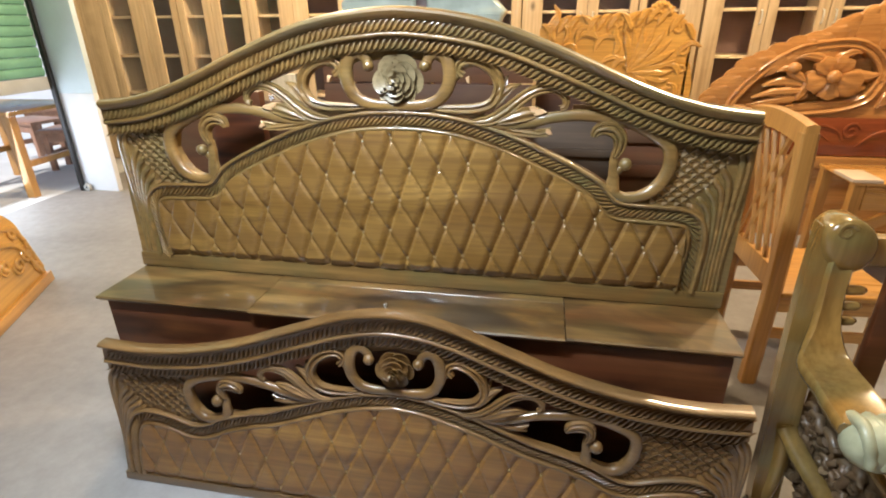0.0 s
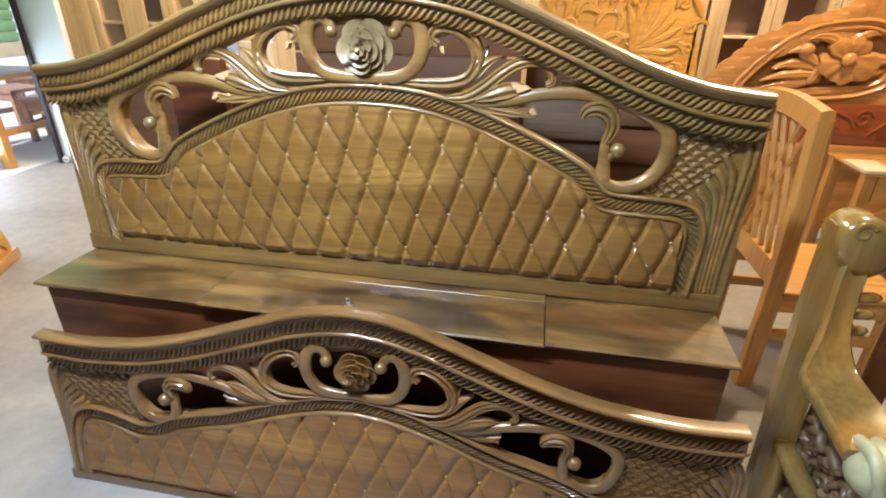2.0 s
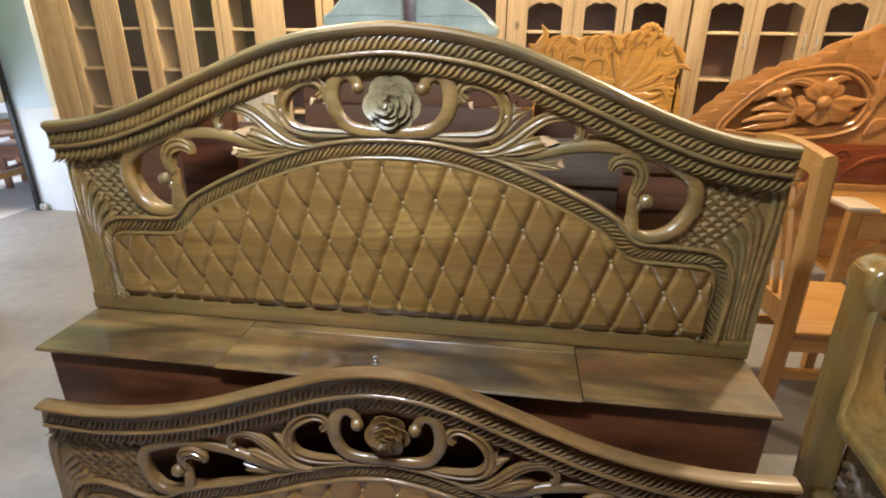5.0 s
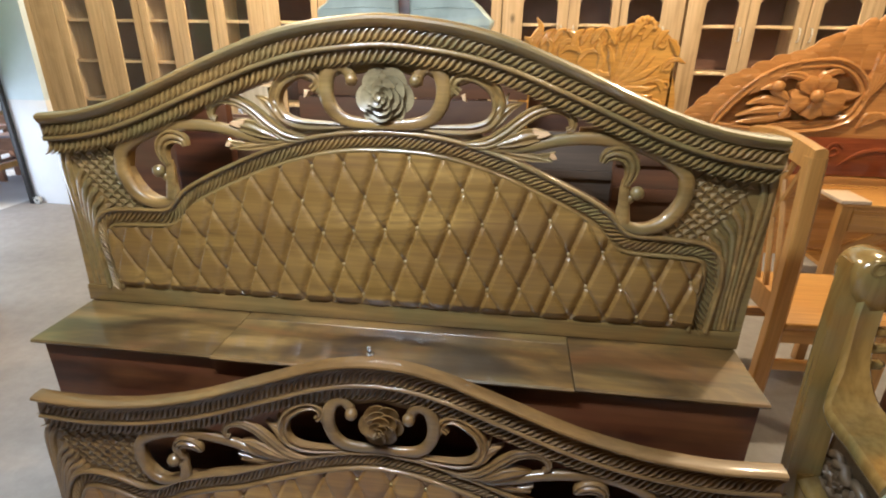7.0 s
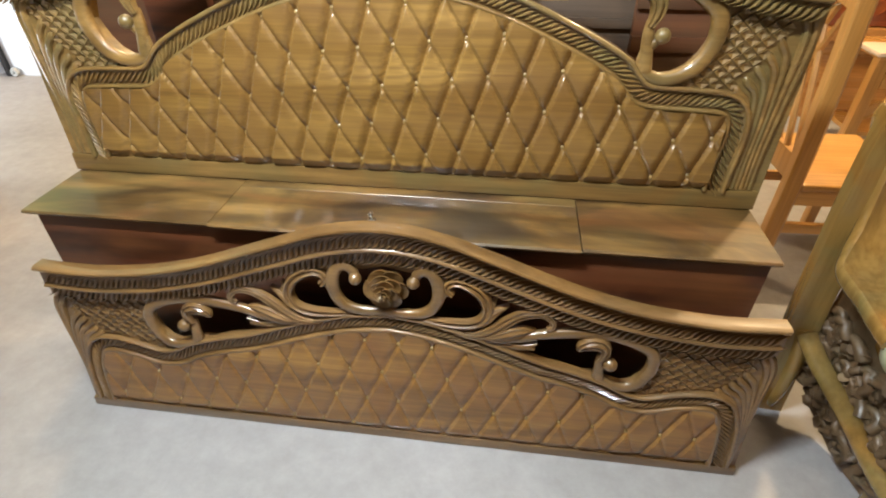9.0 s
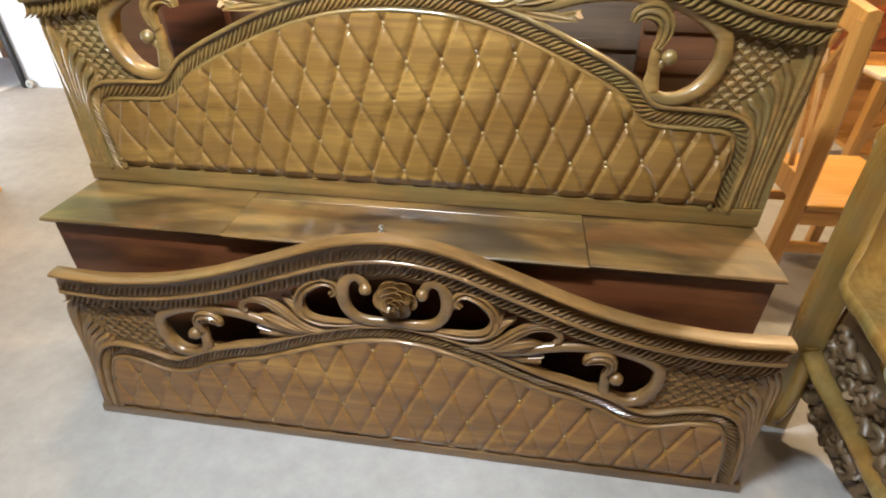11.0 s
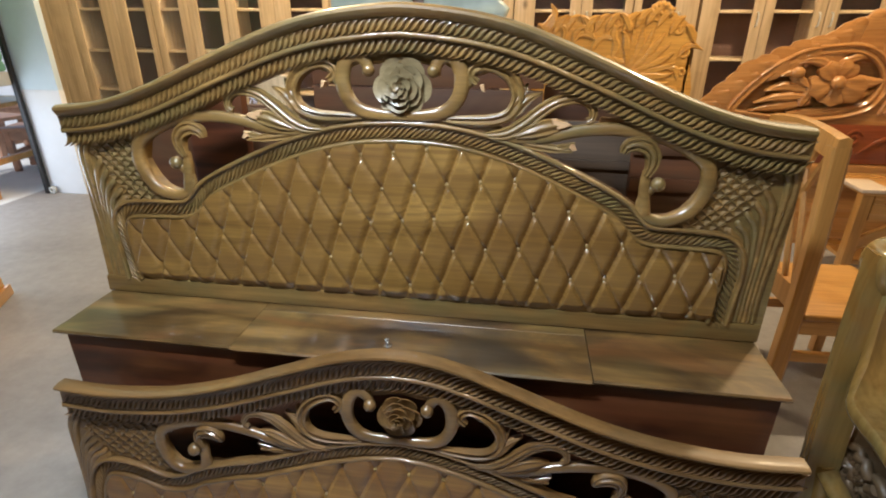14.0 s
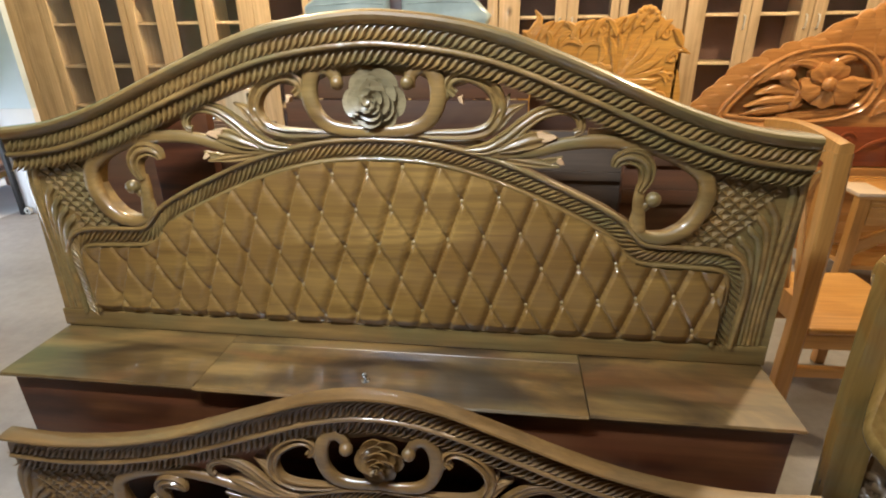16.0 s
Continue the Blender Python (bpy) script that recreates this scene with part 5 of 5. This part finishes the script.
for i in range(96):
    y = -0.02 - 0.34 * rnd.random()
    z = max(0.05, 0.20 + y) + 0.26 * rnd.random()
    side = Mesh().tube([(p[0], p[1], p[2]) for p in [(0.035 - 0.30 * y + 0.016 * rnd.random(), y + a, z + b) for a, b in spiral(0, 0, 0.026 + 0.020 * rnd.random(), 1.0, rnd.uniform(0, 6), rnd.choice((-1, 1)), 12)]], [0.015 - 0.0006 * k for k in range(13)], 10)
    part("openwork_scroll", side, MOSS, arm, "dark carved openwork scroll", sharp=85)
band = Mesh().tube([tuple(p) for p in smooth([(0.01, -0.025, 0.3), (0.03, -0.083, 0.26), (0.055, -0.144, 0.225), (0.085, -0.214, 0.184), (0.115, -0.296, 0.135), (0.145, -0.383, 0.096)], 0.03)], 0.030, 14, 0.7)
part("curved_band", band, GREENWOOD, arm, "curved yellow-brown band")
fleg = smooth([(0.110, -0.330, 0.49), (0.150, -0.335, 0.36), (0.165, -0.322, 0.20), (0.160, -0.310, 0.08), (0.160, -0.312, 0.0)], 0.03)
part("front_leg", Mesh().tube([tuple(p) for p in fleg], list(np.linspace(0.038, 0.028, len(fleg))), 12, 0.9), GREENWOOD, arm, sharp=80)
part("seat", Mesh().box(0.09, 0.62, -0.36, 0.02, 0.36, 0.41, 0.02), GREENWOOD, arm)
for x in (0.16, 0.28, 0.40, 0.52):
    part("back_slat", Mesh().box(x, x + 0.06, 0.02, 0.045, 0.41, 0.80, 0.006), BOXSIDE, arm, "dark brown back slat")
part("back_rail", Mesh().box(0.07, 0.62, 0.01, 0.055, 0.80, 0.88, 0.012), GREENWOOD, arm)
for y in (-0.36, -0.01):
    part("far_leg", Mesh().box(0.57, 0.63, y, y + 0.05, 0.0, 0.359, 0.006), GREENWOOD, arm)

# ---- behind the headboard ----
for rows in (
        [(1.30, -0.470, -0.145), (1.40, -0.482, -0.145), (1.455, -0.482, -0.145), (1.466, -0.472, -0.145), (1.480, -0.448, -0.145), (1.495, -0.434, -0.145), (1.53, -0.40, -0.146), (1.57, -0.34, -0.15), (1.60, -0.27, -0.16)],
        [(1.30, -0.093, 0.205), (1.385, -0.093, 0.230), (1.40, -0.093, 0.240), (1.42, -0.093, 0.246), (1.448, -0.093, 0.216), (1.478, -0.093, 0.186), (1.504, -0.093, 0.152), (1.526, -0.093, 0.100), (1.555, -0.094, 0.03), (1.575, -0.10, -0.04)]):
    sb = thing("sofa_back", pose(0, 1.0, 0), "pale grey-green glossy padded sofa back on a dark frame", "sofa back", "pair of green sofa backs")
    pd = Mesh()
    b = 0.014
    pd.loop_solid([[(xl, b, z), (xl + b, 0, z), (xr - b, 0, z), (xr, b, z), (xr, 0.15, z), (xl, 0.15, z)] for z, xl, xr in rows])
    part("padding", pd, PAD, sb, sharp=50)
    for z in (1.405, 1.468):
        xl, xr = (float(np.interp(z, [r[0] for r in rows], [r[q] for r in rows])) for q in (1, 2))
        part("seam", Mesh().tube([(xl + 0.018, 0.0, z - 0.006), ((xl + xr) / 2, -0.001, z), (xr - 0.018, 0.0, z - 0.004)], 0.003, 6), PAD, sb)
    part("frame", Mesh().box(rows[0][1] + 0.02, rows[0][2] - 0.02, 0.03, 0.13, 0.0, 1.299, 0.006), BOXSIDE, sb, "dark brown wooden frame")
# dark upright added to fill the brown gap between the sofa backs
gap_fill = thing("bed_post", pose(-0.119, 1.06, 0), "dark brown strip filling the gap between the two sofa backs", "bed post")
part("shaft", Mesh().box(-0.024, 0.024, -0.03, 0.03, 0, 1.62, 0.004), BOXSIDE, gap_fill)
stack = thing("bed_side_board", pose(-0.66, 0.46, 0) @ pose(0, 0, 0, -3), "red-brown lacquered bed board standing behind the headboard", "bed board")
part("board", Mesh().box(-0.46, 0.22, 0, 0.03, 0, 1.10, 0.006), BACKWOOD, stack)
part("batten", Mesh().box(-0.46, 0.22, -0.02, -0.001, 1.05, 1.09, 0.004), BACKWOOD, stack)
dpost = thing("bed_post", pose(-0.65, 0.33, 0), "broad dark brown bed post behind the headboard", "bed post")
part("shaft", Mesh().box(-0.10, 0.10, -0.02, 0.02, 0, 1.16, 0.006), BOXSIDE, dpost)
mid = thing("bed_side_board", pose(0.05, 0.50, 0) @ pose(0, 0, 0, -3), "dark red-brown bed board standing behind the headboard", "bed board")
for i in range(9):
    part("plank", Mesh().box(-0.46, 0.34, 0, 0.028, 0.146 * i + 0.002, 0.146 * i + 0.142, 0.004), BACKWOOD, mid)
gb = thing("bed_side_board", pose(0.70, 0.56, 0) @ pose(0, 0, 0, -3), "grey-brown board standing behind the headboard", "bed board")
part("board", Mesh().box(-0.33, 0.30, 0, 0.03, 0, 1.06, 0.005), GREYBOARD, gb)
rb = thing("bed_side_board", pose(0.90, 0.45, 0) @ pose(0, 0, 0, -3), "red-brown lacquered board standing behind the headboard", "bed board")
part("board", Mesh().box(-0.21, 0.10, 0, 0.03, 0, 1.09, 0.006), BACKWOOD, rb)
for z in (0.86, 0.98):
    part("batten", Mesh().box(-0.21, 0.10, -0.018, -0.001, z, z + 0.045, 0.004), BACKWOOD, rb)
part("batten", Mesh().box(-0.33, 0.30, -0.022, -0.001, 0.90, 0.93, 0.004), GREYBOARD, gb)
lowb = thing("bed_side_board", pose(0.55, 0.68, 0) @ pose(0, 0, 0, -3), "dark red-brown board standing behind the headboard", "bed board")
for i in range(8):
    part("plank", Mesh().box(-0.15, 0.20, 0, 0.028, 0.146 * i + 0.002, 0.146 * i + 0.142, 0.004), BACKWOOD, lowb)
pal = thing("timber_offcut", pose(-0.58, 0.66, 0), "pale timber board standing behind the headboard", "timber")
part("board", Mesh().box(-0.10, 0.03, 0, 0.04, 0, 1.185, 0.006), PALE, pal)


# ---- outside the shutter ----
def trestle(name, m, lx, ly, h, leg, mat, label, category, group=""):
    root = thing(name, m, label, category, group)
    part("top", Mesh().box(-lx / 2, lx / 2, -ly / 2, ly / 2, h - 0.035, h, 0.006), mat, root)
    for x in (-lx / 2 + 0.03, lx / 2 - 0.03 - leg):
        part("rail", Mesh().box(x + 0.01, x + leg - 0.01, -ly / 2 + leg + 0.02, ly / 2 - leg - 0.02, h * 0.35, h * 0.35 + 0.05, 0.003), mat, root)
        for y in (-ly / 2 + 0.02, ly / 2 - 0.02 - leg):
            part("leg", Mesh().box(x, x + leg, y, y + leg, 0, h - 0.036, 0.004), mat, root)
    part("apron", Mesh().box(-lx / 2 + 0.04, lx / 2 - 0.04, -ly / 2 + 0.025, -ly / 2 + 0.045, h - 0.12, h - 0.036, 0.003), mat, root)
    return root


trestle("wooden_table", pose(-4.32, 2.55, -0.004, 0, 0, 4), 0.90, 0.78, 0.735, 0.07, HONEY, "plain timber table standing outside the shutter", "table")
trestle("wooden_stool", pose(-4.36, 3.22, -0.004, 0, 0, 15), 0.46, 0.34, 0.42, 0.05, BROWNSTOOL, "red-brown wooden stool outside the shutter", "stool", "stools outside")
trestle("wooden_stool", pose(-5.1, 3.5, -0.004, 0, 0, -10), 0.5, 0.36, 0.44, 0.05, BROWNSTOOL, "red-brown wooden stool outside the shutter", "stool", "stools outside")
trestle("wooden_stool", pose(-5.7, 4.3, -0.004, 0, 0, 30), 0.5, 0.36, 0.44, 0.05, BROWNSTOOL, "red-brown wooden stool outside the shutter", "stool", "stools outside")
